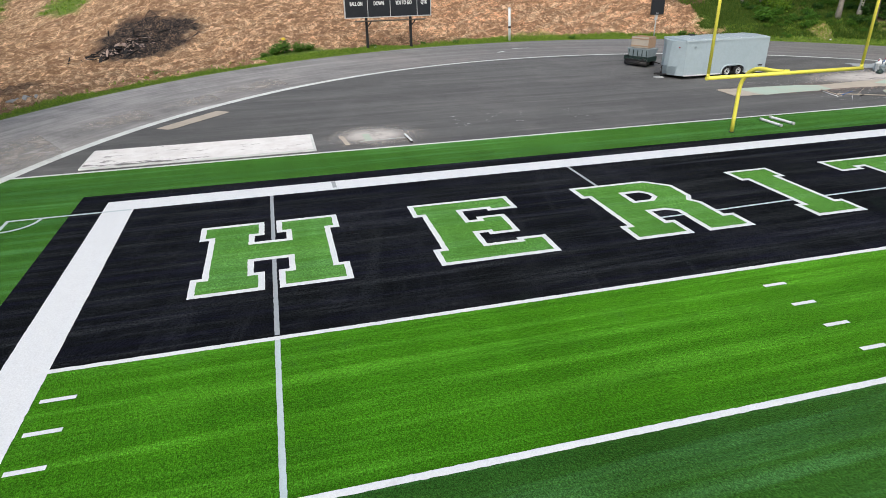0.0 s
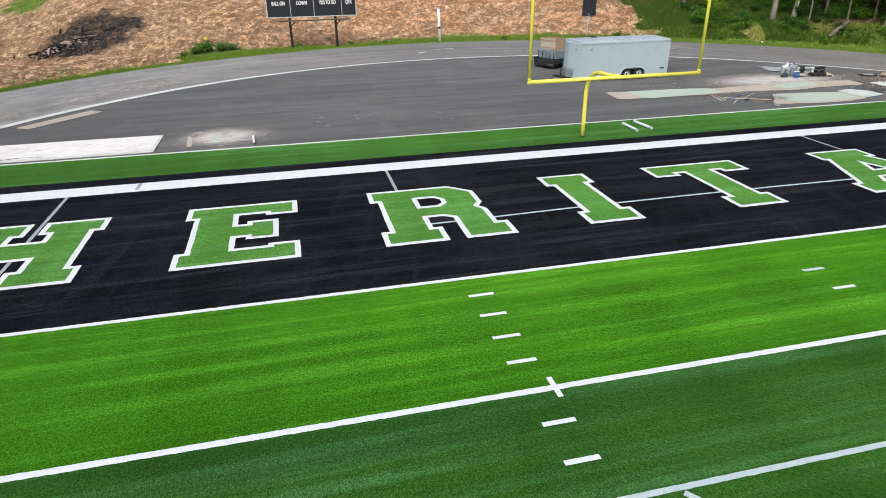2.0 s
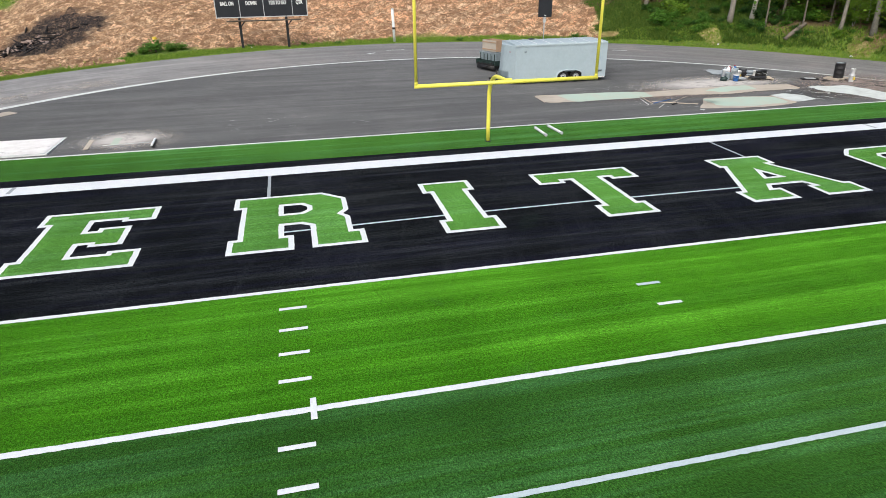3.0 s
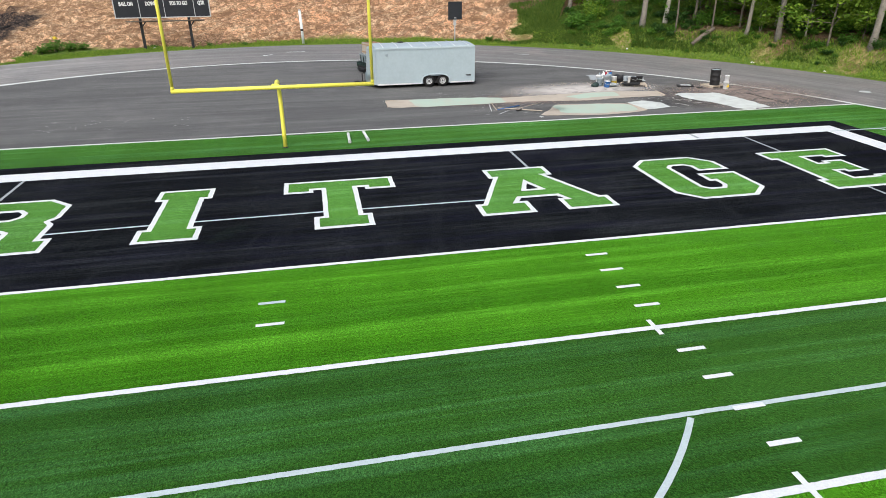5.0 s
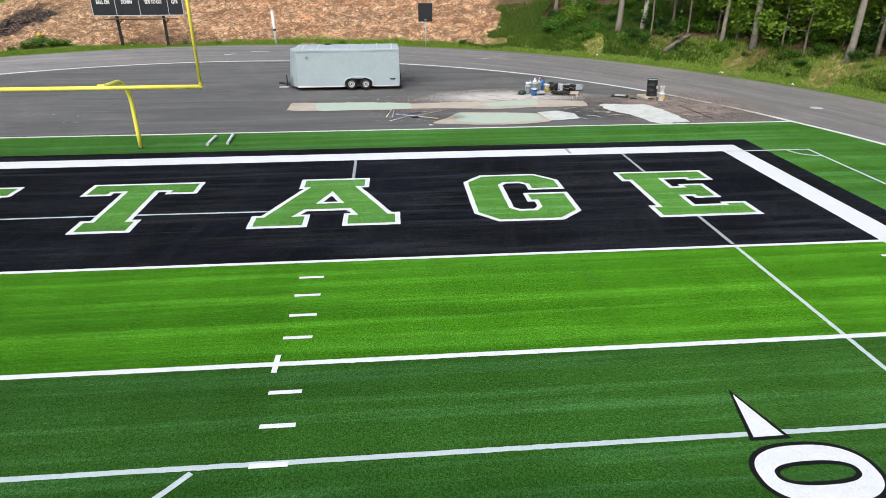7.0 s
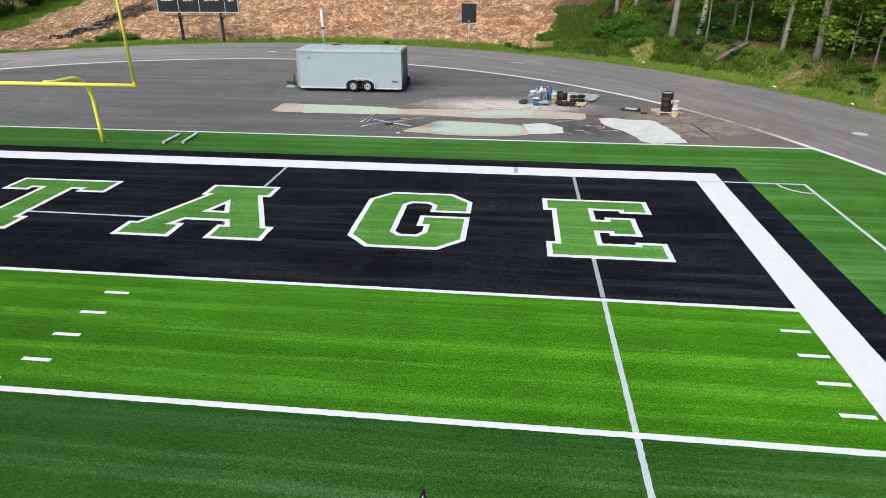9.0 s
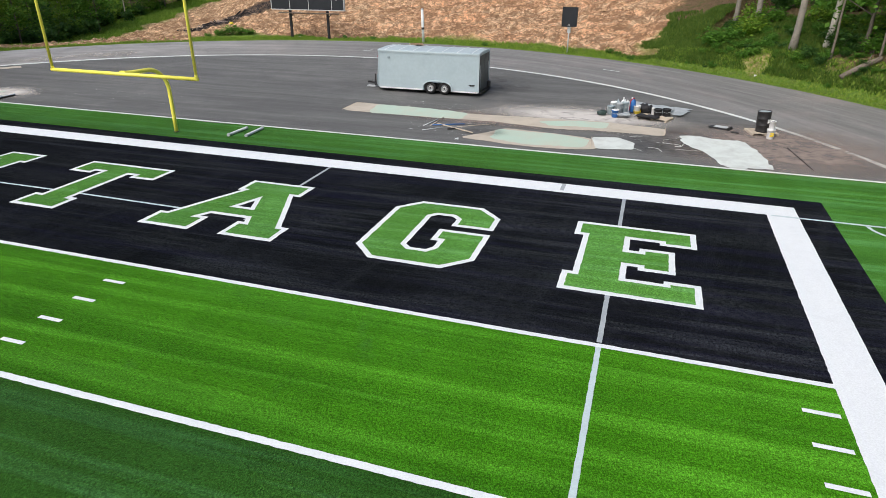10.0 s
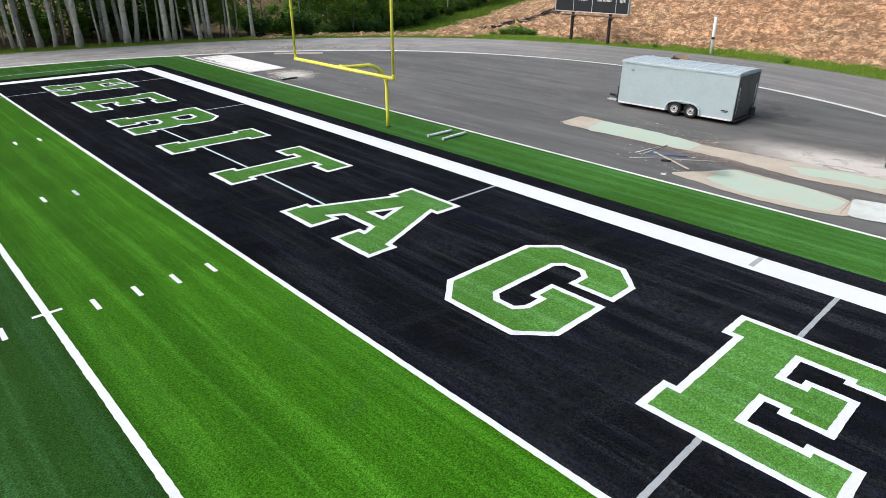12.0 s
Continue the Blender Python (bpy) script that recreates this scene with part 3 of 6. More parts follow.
BOX_X, BOX_Y, GOAL_X, GOAL_Y, TOUCH = 20.0, -8 * YD + 0.04, 9.12, 4 * YD - 0.08, 27.95
for sgn in (-1, 1):
    x = MID + sgn * BOX_X - (0.05 if sgn > 0 else 0.0)
    soccer(x, BOX_Y, x, -0.09)
    soccer(x, 0.17, x, END - 0.06, MID_GREY_TURF)
    x = MID + sgn * GOAL_X
    soccer(x, GOAL_Y, x, END - 0.06, MID_GREY_TURF)
    x = MID + sgn * TOUCH
    soccer(x, -90, x, END - 0.02)
    soccer(MID + sgn * (24.384 + 0.06), END - 0.02, x - sgn * 0.06, END - 0.02, GREY_TURF, 0.0105)
    x = MID + sgn * (TOUCH - 10.1)
    part("soccer_line", rect(x - 0.07, END + 0.2, x + 0.07, END + 0.9, 0.0125), MID_GREY_TURF, field, "grey corner distance tick")
soccer(MID - BOX_X + 0.12, BOX_Y, MID + BOX_X - 0.12, BOX_Y)
bow = [(MID - GOAL_X + 0.06, 3.60), (17.5, 3.65), (20.0, 3.73), (23.0, 3.775), (26.0, 3.79), (29.0, 3.76), (MID + GOAL_X - 0.06, 3.70)]
part("soccer_line", sheet(ragged([(x, y - 0.048) for x, y in bow] + [(x, y + 0.048) for x, y in reversed(bow)], 0.006), 0.0104), GREY_TURF, field, "thin pale grey soccer line")


def arc(cx, cy, rad, a0, a1, z, n=40):
    a = [radians(a0 + (a1 - a0) * i / n) for i in range(n + 1)]
    return sheet([(cx + (rad + S) * math.cos(t), cy + (rad + S) * math.sin(t)) for t in a]
                 + [(cx + (rad - S) * math.cos(t), cy + (rad - S) * math.sin(t)) for t in reversed(a)], z)


spread = math.degrees(math.acos(6 * YD / 9.144))
part("soccer_line", arc(MID, -2 * YD, 9.144, 270 - spread + 0.5, 270 + spread - 0.5, 0.0105), GREY_TURF, field, "pale grey soccer penalty arc")
part("soccer_line", arc(MID - TOUCH, END - 0.02, 0.95, -86, -4, 0.011, 12), GREY_TURF, field, "thin pale grey soccer corner arc")
part("soccer_line", arc(MID + TOUCH, END - 0.02, 0.95, 184, 266, 0.011, 12), GREY_TURF, field, "thin pale grey soccer corner arc")


# ---- end zone letters
def inset(loop, d):
    """The loop moved to its left by d, with mitred corners."""
    out, n = [], len(loop)
    for i in range(n):
        p, q, s = Vector(loop[i - 1]), Vector(loop[i]), Vector(loop[(i + 1) % n])
        a, b = (q - p).normalized(), (s - q).normalized()
        na, nb = Vector((-a.y, a.x)), Vector((-b.y, b.x))
        k = (na + nb) / max(0.25, 1 + na.dot(nb))
        out.append(tuple(q + k * d))
    return out


# block letters with slab serifs, 4.62 m high, in metres from the lower left corner
T, A1, A2 = 4.62, 1.05, 3.56
LETTERS = {
    "H": ([(0, 0), (1.84, 0), (1.84, A1), (1.56, A1), (1.56, 1.76), (2.47, 1.76), (2.47, A1), (2.2, A1), (2.2, 0), (4.05, 0), (4.05, A1), (3.77, A1),
           (3.77, A2), (4.05, A2), (4.05, T), (2.2, T), (2.2, A2 + .06), (2.47, A2 + .06), (2.47, 3.1), (1.56, 3.1), (1.56, A2), (1.84, A2), (1.84, T),
           (0, T), (0, A2), (0.28, A2), (0.28, A1), (0, A1)], []),
    "E": ([(0, 0), (3.42, 0), (3.42, 1.2), (2.53, 1.2), (2.53, 1.04), (1.60, 1.04), (1.60, 1.82), (1.88, 1.82), (1.88, 1.63), (2.82, 1.63), (2.82, 3.08),
           (1.88, 3.08), (1.88, 2.86), (1.60, 2.86), (1.60, 3.65), (2.42, 3.65), (2.42, 3.47), (3.42, 3.47), (3.42, T), (0, T), (0, A2), (.27, A2),
           (.27, A1), (0, A1)], []),
    "R": ([(0, 0), (1.87, 0), (1.87, A1), (1.59, A1), (1.59, 1.86), (2.10, 1.86), (2.37, 1.66), (2.37, 0), (3.95, 0), (3.95, A1), (3.62, A1),
           (3.62, 2.17), (3.43, 2.48), (3.63, 2.78), (3.63, 3.92), (2.88, T), (0, T), (0, A2), (.26, A2), (.26, A1), (0, A1)],
          [[(1.58, 2.86), (1.58, 3.57), (2.14, 3.57), (2.33, 3.34), (2.33, 3.07), (2.12, 2.86)]]),
    "I": ([(0, 0), (1.86, 0), (1.86, A1), (1.58, A1), (1.58, A2), (1.84, A2), (1.84, T), (0, T), (0, A2), (.26, A2), (.26, A1), (0, A1)], []),
    "T": ([(1.0, 0), (2.83, 0), (2.83, A1), (2.55, A1), (2.55, 3.64), (2.82, 3.64), (2.82, 3.38), (3.9, 3.38), (3.9, T), (0, T), (0, 3.38), (1.02, 3.38),
           (1.02, 3.64), (1.3, 3.64), (1.3, A1), (1.0, A1)], []),
    "A": ([(0, 0), (1.82, 0), (1.82, A1), (1.52, A1), (1.68, 1.34), (2.98, 1.34), (3.10, A1), (2.88, A1), (2.88, 0), (4.67, 0), (4.67, A1), (4.4, A1),
           (3.36, A2), (3.63, A2), (3.63, T), (1.16, T), (1.16, A2), (1.32, A2), (0.29, A1), (0, A1)],
          [[(2.14, 2.17), (2.37, 2.78), (2.6, 2.17)]]),
    "G": ([(.69, 0), (2.75, 0), (3.5, .72), (3.5, 2.54), (1.93, 2.54), (1.93, 1.68), (2.16, 1.68), (2.16, 1.24), (2.0, 1.01), (1.56, 1.01), (1.37, 1.2),
           (1.37, 3.42), (1.54, 3.6), (2.02, 3.6), (2.2, 3.42), (2.2, 2.86), (3.5, 2.86), (3.5, 3.87), (2.77, T), (.69, T), (0, 3.87), (0, .76)], []),
}
zone = tagged(new("end_zone", mesh_of(rect(0, 0, W, END, 0.006), "end_zone", BLACK_TURF)),
              "black artificial turf end zone with green block letters", "end zone", kind="structure")
for ch, x, y in (("H", 2.34, 2.26), ("E", 8.57, 2.29), ("R", 14.21, 2.32), ("I", 20.34, 2.36), ("T", 24.46, 2.38), ("A", 30.55, 2.36), ("G", 37.43, 2.30), ("E", 43.12, 2.22)):
    loop = [(0.978 * u, 0.967 * v) for u, v in LETTERS[ch][0]]
    holes = [[(0.978 * u, 0.967 * v) for u, v in h] for h in LETTERS[ch][1]]
    edge = part("letter", sheet(ragged(loop, 0.011, 0.11, x), 0.0, [ragged(h, 0.011, 0.11, x) for h in holes]), WHITE_TURF, zone, "large letter %s outlined in white" % ch, pose(x, y, 0.0125))
    part("letter_fill", sheet(ragged(inset(loop, 0.16), 0.013, 0.11, x + 5), 0.0, [ragged(inset(h, 0.16), 0.013, 0.11, x + 5) for h in holes]), GREEN_LETTER, edge, "green turf face of the letter", pose(0, 0, 0.004))

# ---- the ten yard numeral and its arrow
BLACK_LINE = painted("turf_black_line", (0.005, 0.0055, 0.006), 0.3, 1.6)
tri = [(40.65, -7.44), (41.37, -7.43), (40.96, -6.09)]
arrow = part("field_arrow", sheet(tri, 0.0155), BLACK_LINE, field, "white arrow with a black edge")
part("arrow_fill", sheet(inset(tri, 0.075), 0.0195), WHITE_TURF, arrow)


def oval(cx, cy, a, b, n=48, p=2.4):
    out = []
    for k in range(n):
        t = 2 * math.pi * k / n
        c, s = math.cos(t), math.sin(t)
        out.append((cx + a * math.copysign(abs(c) ** (2 / p), c), cy + b * math.copysign(abs(s) ** (2 / p), s)))
    return out


NX, NY = 41.32, -8.20
zero = part("field_numeral", sheet(oval(NX, NY, 1.02, 0.68), 0.0155, [oval(NX, NY, 0.60, 0.17)[::-1]]), BLACK_LINE, field, "white numeral 0 with a black edge")
part("numeral_fill", sheet(oval(NX, NY, 0.94, 0.60), 0.0195, [oval(NX, NY, 0.68, 0.25)[::-1]]), WHITE_TURF, zero)

# ---------------------------------------------------------------- goal post
def goal_post():
    g = thing("goal_post", 24.40, 11.65, 0.0, label="bright yellow steel football goal post on the turf", category="goal post")
    by, bz, half = -2.48, 2.95, 3.63
    neck = [(0, 0, 0), (0, 0, 0.7), (0, 0, 1.5), (0, 0.0, 1.85)]
    for i in range(1, 13):
        a = math.pi / 2 * i / 12
        neck.append((0, -1.15 + 1.15 * math.cos(a), 1.85 + 1.06 * math.sin(a)))
    neck += [(0, -1.5, 2.92), (0, -1.95, 2.935), (0, by + 0.06, bz + 0.03)]
    part("gooseneck", tube(neck, 0.085, 16), YELLOW, g)
    part("crossbar", tube([(-half, by, bz), (half, by, bz)], 0.075, 16), YELLOW, g)
    for sx in (-1, 1):
        x = sx * (half - 0.06)
        part("upright", tube([(x, by, bz + 0.02), (x, by, bz + 6.1)], 0.058, 14), YELLOW, g)
        part("sleeve", lathe([(0.064, 0), (0.064, 0.10), (0.058, 0.11)], 16, at=(x, by, bz + 0.04)), YELLOW, g)
    part("base_plate", lathe([(0.125, 0.012), (0.125, 0.022), (0.11, 0.026), (0.09, 0.04)], 20), BLACK_METAL, g, "dark rubber collar round the base")
    bolts = bmesh.new()
    for k in range(2):
        tube([(-0.10 + 0.2 * k, by + 0.10, bz + 0.05), (-0.10 + 0.2 * k, by + 0.22, bz + 0.09)], 0.018, 8, bolts)
    part("clamp", join(bolts, box(0.26, 0.10, 0.20, (0, by + 0.06, bz + 0.02), 0.02)), YELLOW, g)


goal_post()

for x0, y0, x1, y1 in ((27.11, 11.75, 27.13, 13.1), (27.92, 11.9, 27.84, 13.3)):
    d = Vector((x1 - x0, y1 - y0, 0))
    p = thing("post_sleeve", x0, y0, 0.07, label="pale grey plastic pipe lying on the turf", category="pipe", group="loose pipes on the turf")
    part("barrel", tube([(0, 0, 0), tuple(d * 0.1), tuple(d * 0.9), tuple(d)], [0.055, 0.062, 0.062, 0.055], 16), PVC, p)
    part("end_ring", tube([tuple(d * 0.93), tuple(d * 1.02)], 0.07, 16), PIPE_GREY, p)
    part("end_ring", tube([tuple(d * -0.02), tuple(d * 0.05)], 0.07, 16), PIPE_GREY, p)


# ---------------------------------------------------------------- enclosed trailer
def wheel(parent, x, y, z, out):
    w = part("wheel", tube([(x, y - 0.04 * out, z), (x, y + 0.09 * out, z)], 0.15, 20), BLACK_METAL, parent)
    prof = [(0.195, -0.1), (0.30, -0.105), (0.335, -0.07), (0.345, 0), (0.335, 0.07), (0.30, 0.105), (0.2, 0.1)]
    tyre = bmesh.new()
    n, rings = 28, []
    for k in range(n):
        a = 2 * math.pi * k / n
        rings.append([tyre.verts.new((x + r * math.cos(a), y + w_ * out, z + r * math.sin(a))) for r, w_ in prof])
    for k in range(n):
        a, b = rings[k], rings[(k + 1) % n]
        for i in range(len(prof) - 1):
            tyre.faces.new((a[i], a[i + 1], b[i + 1], b[i])).smooth = True
    bmesh.ops.recalc_face_normals(tyre, faces=tyre.faces)
    part("tyre", tyre, RUBBER, w)
    rim = bmesh.new()
    for r0, r1, o0, o1 in ((0.205, 0.165, 0.10, 0.03), (0.165, 0.05, 0.03, 0.06)):
        ra = [rim.verts.new((x + r0 * math.cos(t), y - out * o0, z + r0 * math.sin(t))) for t in (2 * math.pi * k / 24 for k in range(24))]
        rb = [rim.verts.new((x + r1 * math.cos(t), y - out * o1, z + r1 * math.sin(t))) for t in (2 * math.pi * k / 24 for k in range(24))]
        for k in range(24):
            rim.faces.new((ra[k], ra[(k + 1) % 24], rb[(k + 1) % 24], rb[k]))
    for k in range(5):
        t = 2 * math.pi * k / 5
        tube([(x + 0.075 * math.cos(t), y - out * 0.06, z + 0.075 * math.sin(t)), (x + 0.075 * math.cos(t), y - out * 0.085, z + 0.075 * math.sin(t))], 0.012, 6, rim)
    part("rim", rim, RIM, w, "pale grey steel rim")
    part("hub", tube([(x, y - out * 0.05, z), (x, y - out * 0.11, z)], 0.045, 12), BLACK_METAL, w)


def trailer():
    gx, gy = 29.56, 23.05
    gz = apron_z(23.0)
    t = thing("enclosed_trailer", gx, gy, gz, 0.6, label="grey metal enclosed cargo trailer with twin axles parked on asphalt", category="trailer")
    L, Wd, z0, z1 = 5.95, 2.44, 0.20, 2.34
    nose = 0.55
    # side walls with gentle dents between the posts
    def wall(y, flip):
        bm = bmesh.new()
        nx, nz = 60, 14
        grid = []
        for i in range(nx + 1):
            col = []
            for k in range(nz + 1):
                x, z = nose * 0.0 + L * i / nx, z0 + (z1 - 0.10 - z0) * k / nz
                dent = 0.022 * noise.noise(Vector((x * 1.6, z * 1.3, y))) + 0.006 * noise.noise(Vector((x * 4, z * 3, y + 5)))
                col.append(bm.verts.new((x, y + dent, z)))
            grid.append(col)
        for i in range(nx):
            for k in range(nz):
                x, z = L * (i + 0.5) / nx, z0 + (z1 - 0.1 - z0) * (k + 0.5) / nz
                if z < z0 + 0.40 and 2.79 < x < 4.33:
                    continue
                q = (grid[i][k], grid[i + 1][k], grid[i + 1][k + 1], grid[i][k + 1])
                f = bm.faces.new(q if not flip else q[::-1])
                f.smooth = True
        return bm
    part("side_wall", wall(0, False), TRAILER_SKIN, t, "dented pale grey metal skin")
    part("side_wall", wall(Wd, True), TRAILER_SKIN, t, "dented pale grey metal skin")
    part("floor_frame", box(L - 0.06, Wd - 0.06, 0.10, (L / 2, Wd / 2, z0 + 0.04), 0.01), BLACK_METAL, t)
    # wedge nose
    pts = [(0, 0), (0, Wd), (-0.30, Wd - 0.45), (-0.56, Wd * 0.5 + 0.25), (-0.56, Wd * 0.5 - 0.25), (-0.30, 0.45)]
    bm = bmesh.new()
    lo = [bm.verts.new((x, y, z0)) for x, y in pts]
    hi = [bm.verts.new((x * 0.72, y, z1 - 0.10)) for x, y in pts]
    for i in range(1, len(pts)):
        j = (i + 1) % len(pts)
        bm.faces.new((lo[i], lo[j], hi[j], hi[i]))
    bm.faces.new(hi)
    bm.faces.new(lo[::-1])
    bmesh.ops.recalc_face_normals(bm, faces=bm.faces)
    part("nose", bm, TRAILER_SKIN, t)
    guard = bmesh.new()
    for i in range(1, 5):
        a, b = pts[i], pts[i + 1] if i < 5 else pts[0]
        p, q = Vector((a[0], a[1], 0)), Vector((b[0], b[1], 0))
        out = Vector((-0.012, 0, 0))
        vs = [guard.verts.new(v) for v in (p + out + Vector((0, 0, z0)), q + out + Vector((0, 0, z0)), q * 1.0 + out + Vector((0.01, 0, z0 + 0.55)), p + out + Vector((0.01, 0, z0 + 0.55)))]
        guard.faces.new(vs)
    bmesh.ops.solidify(guard, geom=guard.faces[:], thickness=0.008)
    part("stone_guard", guard, TRAILER_SKIN, t, "pale metal stone guard on the nose")
    # roof, slightly crowned, with bow seams
    roof = bmesh.new()
    prof = [(-0.02, z1 - 0.12), (-0.02, z1 - 0.03), (0.06, z1), (Wd / 2, z1 + 0.04), (Wd - 0.06, z1), (Wd + 0.02, z1 - 0.03), (Wd + 0.02, z1 - 0.12)]
    rows = [[roof.verts.new((x, y, z)) for y, z in prof] for x in (-0.05, 0.0, L * 0.25, L * 0.5, L * 0.75, L + 0.01)]
    for a, b in zip(rows, rows[1:]):
        for i in range(len(prof) - 1):
            roof.faces.new((a[i], b[i], b[i + 1], a[i + 1]))
    roof.faces.new(rows[0])
    roof.faces.new(rows[-1][::-1])
    bmesh.ops.recalc_face_normals(roof, faces=roof.faces)
    part("roof", roof, TRAILER_ROOF, t, "pale blue-grey metal roof")
    for k in range(7):
        x = 0.42 + k * 0.86
        seam = bmesh.new()
        rims = [[seam.verts.new((x + dx, y, z + 0.03)) for y, z in prof[1:-1]] for dx in (-0.035, 0.035)]
        for i in range(len(rims[0]) - 1):
            seam.faces.new((rims[0][i], rims[1][i], rims[1][i + 1], rims[0][i + 1]))
        bmesh.ops.solidify(seam, geom=seam.faces[:], thickness=0.012)
        part("roof_seam", seam, PVC, t, "pale raised roof seam")
    vent = box(0.36, 0.3, 0.05, (1.75, Wd * 0.86, z1 + 0.05), 0.02)
    part("roof_vent", vent, BLACK_METAL, t)
    # trim
    for y, o in ((0, -1), (Wd, 1)):
        for bx, bl in ((1.34, 2.66), (L - 0.76, 1.50)):
            part("bottom_rail", box(bl, 0.025, 0.07, (bx, y + o * 0.012, z0 + 0.02), 0.004), WHITE_PAINT, t, "bare aluminium bottom rail")
        part("top_rail", box(L + 0.02, 0.02, 0.05, (L / 2, y + o * 0.010, z1 - 0.12), 0.004), TRAILER_SKIN, t)
        arch = bmesh.new()
        n = 24
        outer, inner = [], []
        for k in range(n + 1):
            a = math.pi * k / n
            ex, ez = math.cos(a), math.sin(a)
            sx = math.copysign(abs(ex) ** 0.7, ex)
            outer.append((3.56 + 0.90 * sx, z0 + 0.02 + 0.55 * ez ** 0.6 if ez > 0 else z0 + 0.02))
            inner.append((3.56 + 0.84 * sx, z0 + 0.02 + 0.50 * ez ** 0.6 if ez > 0 else z0 + 0.02))
        vo = [[arch.verts.new((x, y + yy, z)) for x, z in outer] for yy in (0.0, o * 0.10)]
        vi = [[arch.verts.new((x, y + yy, z)) for x, z in inner] for yy in (0.0, o * 0.10)]
        for k in range(n):
            arch.faces.new((vo[0][k], vo[0][k + 1], vo[1][k + 1], vo[1][k]))
            arch.faces.new((vo[1][k], vo[1][k + 1], vi[1][k + 1], vi[1][k]))
            arch.faces.new((vi[1][k], vi[1][k + 1], vi[0][k + 1], vi[0][k]))
        bmesh.ops.recalc_face_normals(arch, faces=arch.faces)
        part("fender", arch, TRAILER_ROOF, t, "pale grey twin-axle fender")
        part("wheel_well", box(1.72, 0.04, 0.56, (3.56, y - o * 0.30, z0 + 0.28)), BLACK_METAL, t)
        for x in (3.14, 3.98):
            wheel(t, x, y - o * 0.06, 0.345, -o)
    # rear ramp door
    rear = part("rear_door", box(0.05, Wd - 0.10, z1 - z0 - 0.16, (L + 0.012, Wd / 2, (z0 + z1) / 2 - 0.02), 0.012), REAR_DOOR_SHADED, t, "rear ramp door with its shade put into a dark grey colour")
    part("door_frame", join(join(box(0.07, 0.06, z1 - z0 - 0.04, (L + 0.02, 0.03, (z0 + z1) / 2), 0.008), box(0.07, 0.06, z1 - z0 - 0.04, (L + 0.02, Wd - 0.03, (z0 + z1) / 2), 0.008)),
                            box(0.07, Wd, 0.10, (L + 0.02, Wd / 2, z1 - 0.09), 0.008)), TRAILER_SKIN, t)
    for y in (0.28, Wd - 0.28):
        part("latch", join(tube([(L + 0.06, y, z0 + 0.25), (L + 0.06, y, z0 + 1.5)], 0.014, 8), box(0.04, 0.18, 0.05, (L + 0.065, y + 0.05, z0 + 0.95), 0.008)), ALUMINIUM, rear)
    for y in (0.16, Wd - 0.16):
        part("tail_light", box(0.03, 0.10, 0.06, (L + 0.03, y, z0 + 0.07), 0.006), RED_PLASTIC, t)
    part("rear_bumper", box(0.16, Wd - 0.2, 0.07, (L + 0.10, Wd / 2, z0 - 0.02), 0.01), BLACK_METAL, t)
    part("gear_bag", box(0.14, 0.4, 0.34, (L + 0.12, Wd - 0.35, z0 + 0.2), 0.03), BLACK_METAL, t, "dark gear hung on the back")
    # small marks on the side: a maker's plate as plain bars, a round vent
    part("maker_plate", join(box(0.34, 0.008, 0.05, (L - 0.36, -0.016, z0 + 0.42), 0.002), box(0.26, 0.008, 0.025, (L - 0.34, -0.016, z0 + 0.36), 0.002)), BLACK_METAL, t, "small dark plate")
    part("side_vent", join(box(0.16, 0.03, 0.12, (0.62, -0.022, z1 - 0.42), 0.02), box(0.08, 0.02, 0.04, (0.62, -0.045, z1 - 0.42), 0.005)), PALE_STEEL, t)
    part("nose_sticker", box(0.006, 0.32, 0.07, (-0.235, 0.47, z1 - 0.45), 0.002), RED_PLASTIC, t, "small faded red sticker")
    part("side_light", box(0.07, 0.015, 0.03, (L - 0.12, -0.02, z0 + 0.03), 0.004), RED_PLASTIC, t)
    # tongue, jack and coupler
    tongue = tube([(0.3, Wd * 0.5 - 0.7, z0 + 0.02), (-1.05, Wd / 2, z0 + 0.02)], 0.045, 8)
    tube([(0.3, Wd * 0.5 + 0.7, z0 + 0.02), (-1.05, Wd / 2, z0 + 0.02)], 0.045, 8, tongue)
    part("tongue", tongue, BLACK_METAL, t)
    part("jack", join(tube([(-0.78, Wd / 2, 0.06), (-0.78, Wd / 2, 0.75)], 0.035, 10), tube([(-0.78, Wd / 2, 0.72), (-0.78, Wd / 2 - 0.18, 0.74)], 0.014, 6)), BLACK_METAL, t)
    part("jack_foot", lathe([(0.11, 0.0), (0.11, 0.03), (0.04, 0.06)], 14, at=(-0.78, Wd / 2, 0.0)), PIPE_GREY, t)
    part("coupler", box(0.30, 0.12, 0.12, (-1.12, Wd / 2, z0 + 0.06), 0.03), BLACK_METAL, t)
    part("hitch_board", box(0.55, 0.35, 0.06, (-0.98, Wd / 2 - 0.1, 0.04), 0.01), PIPE_GREY, t)


trailer()


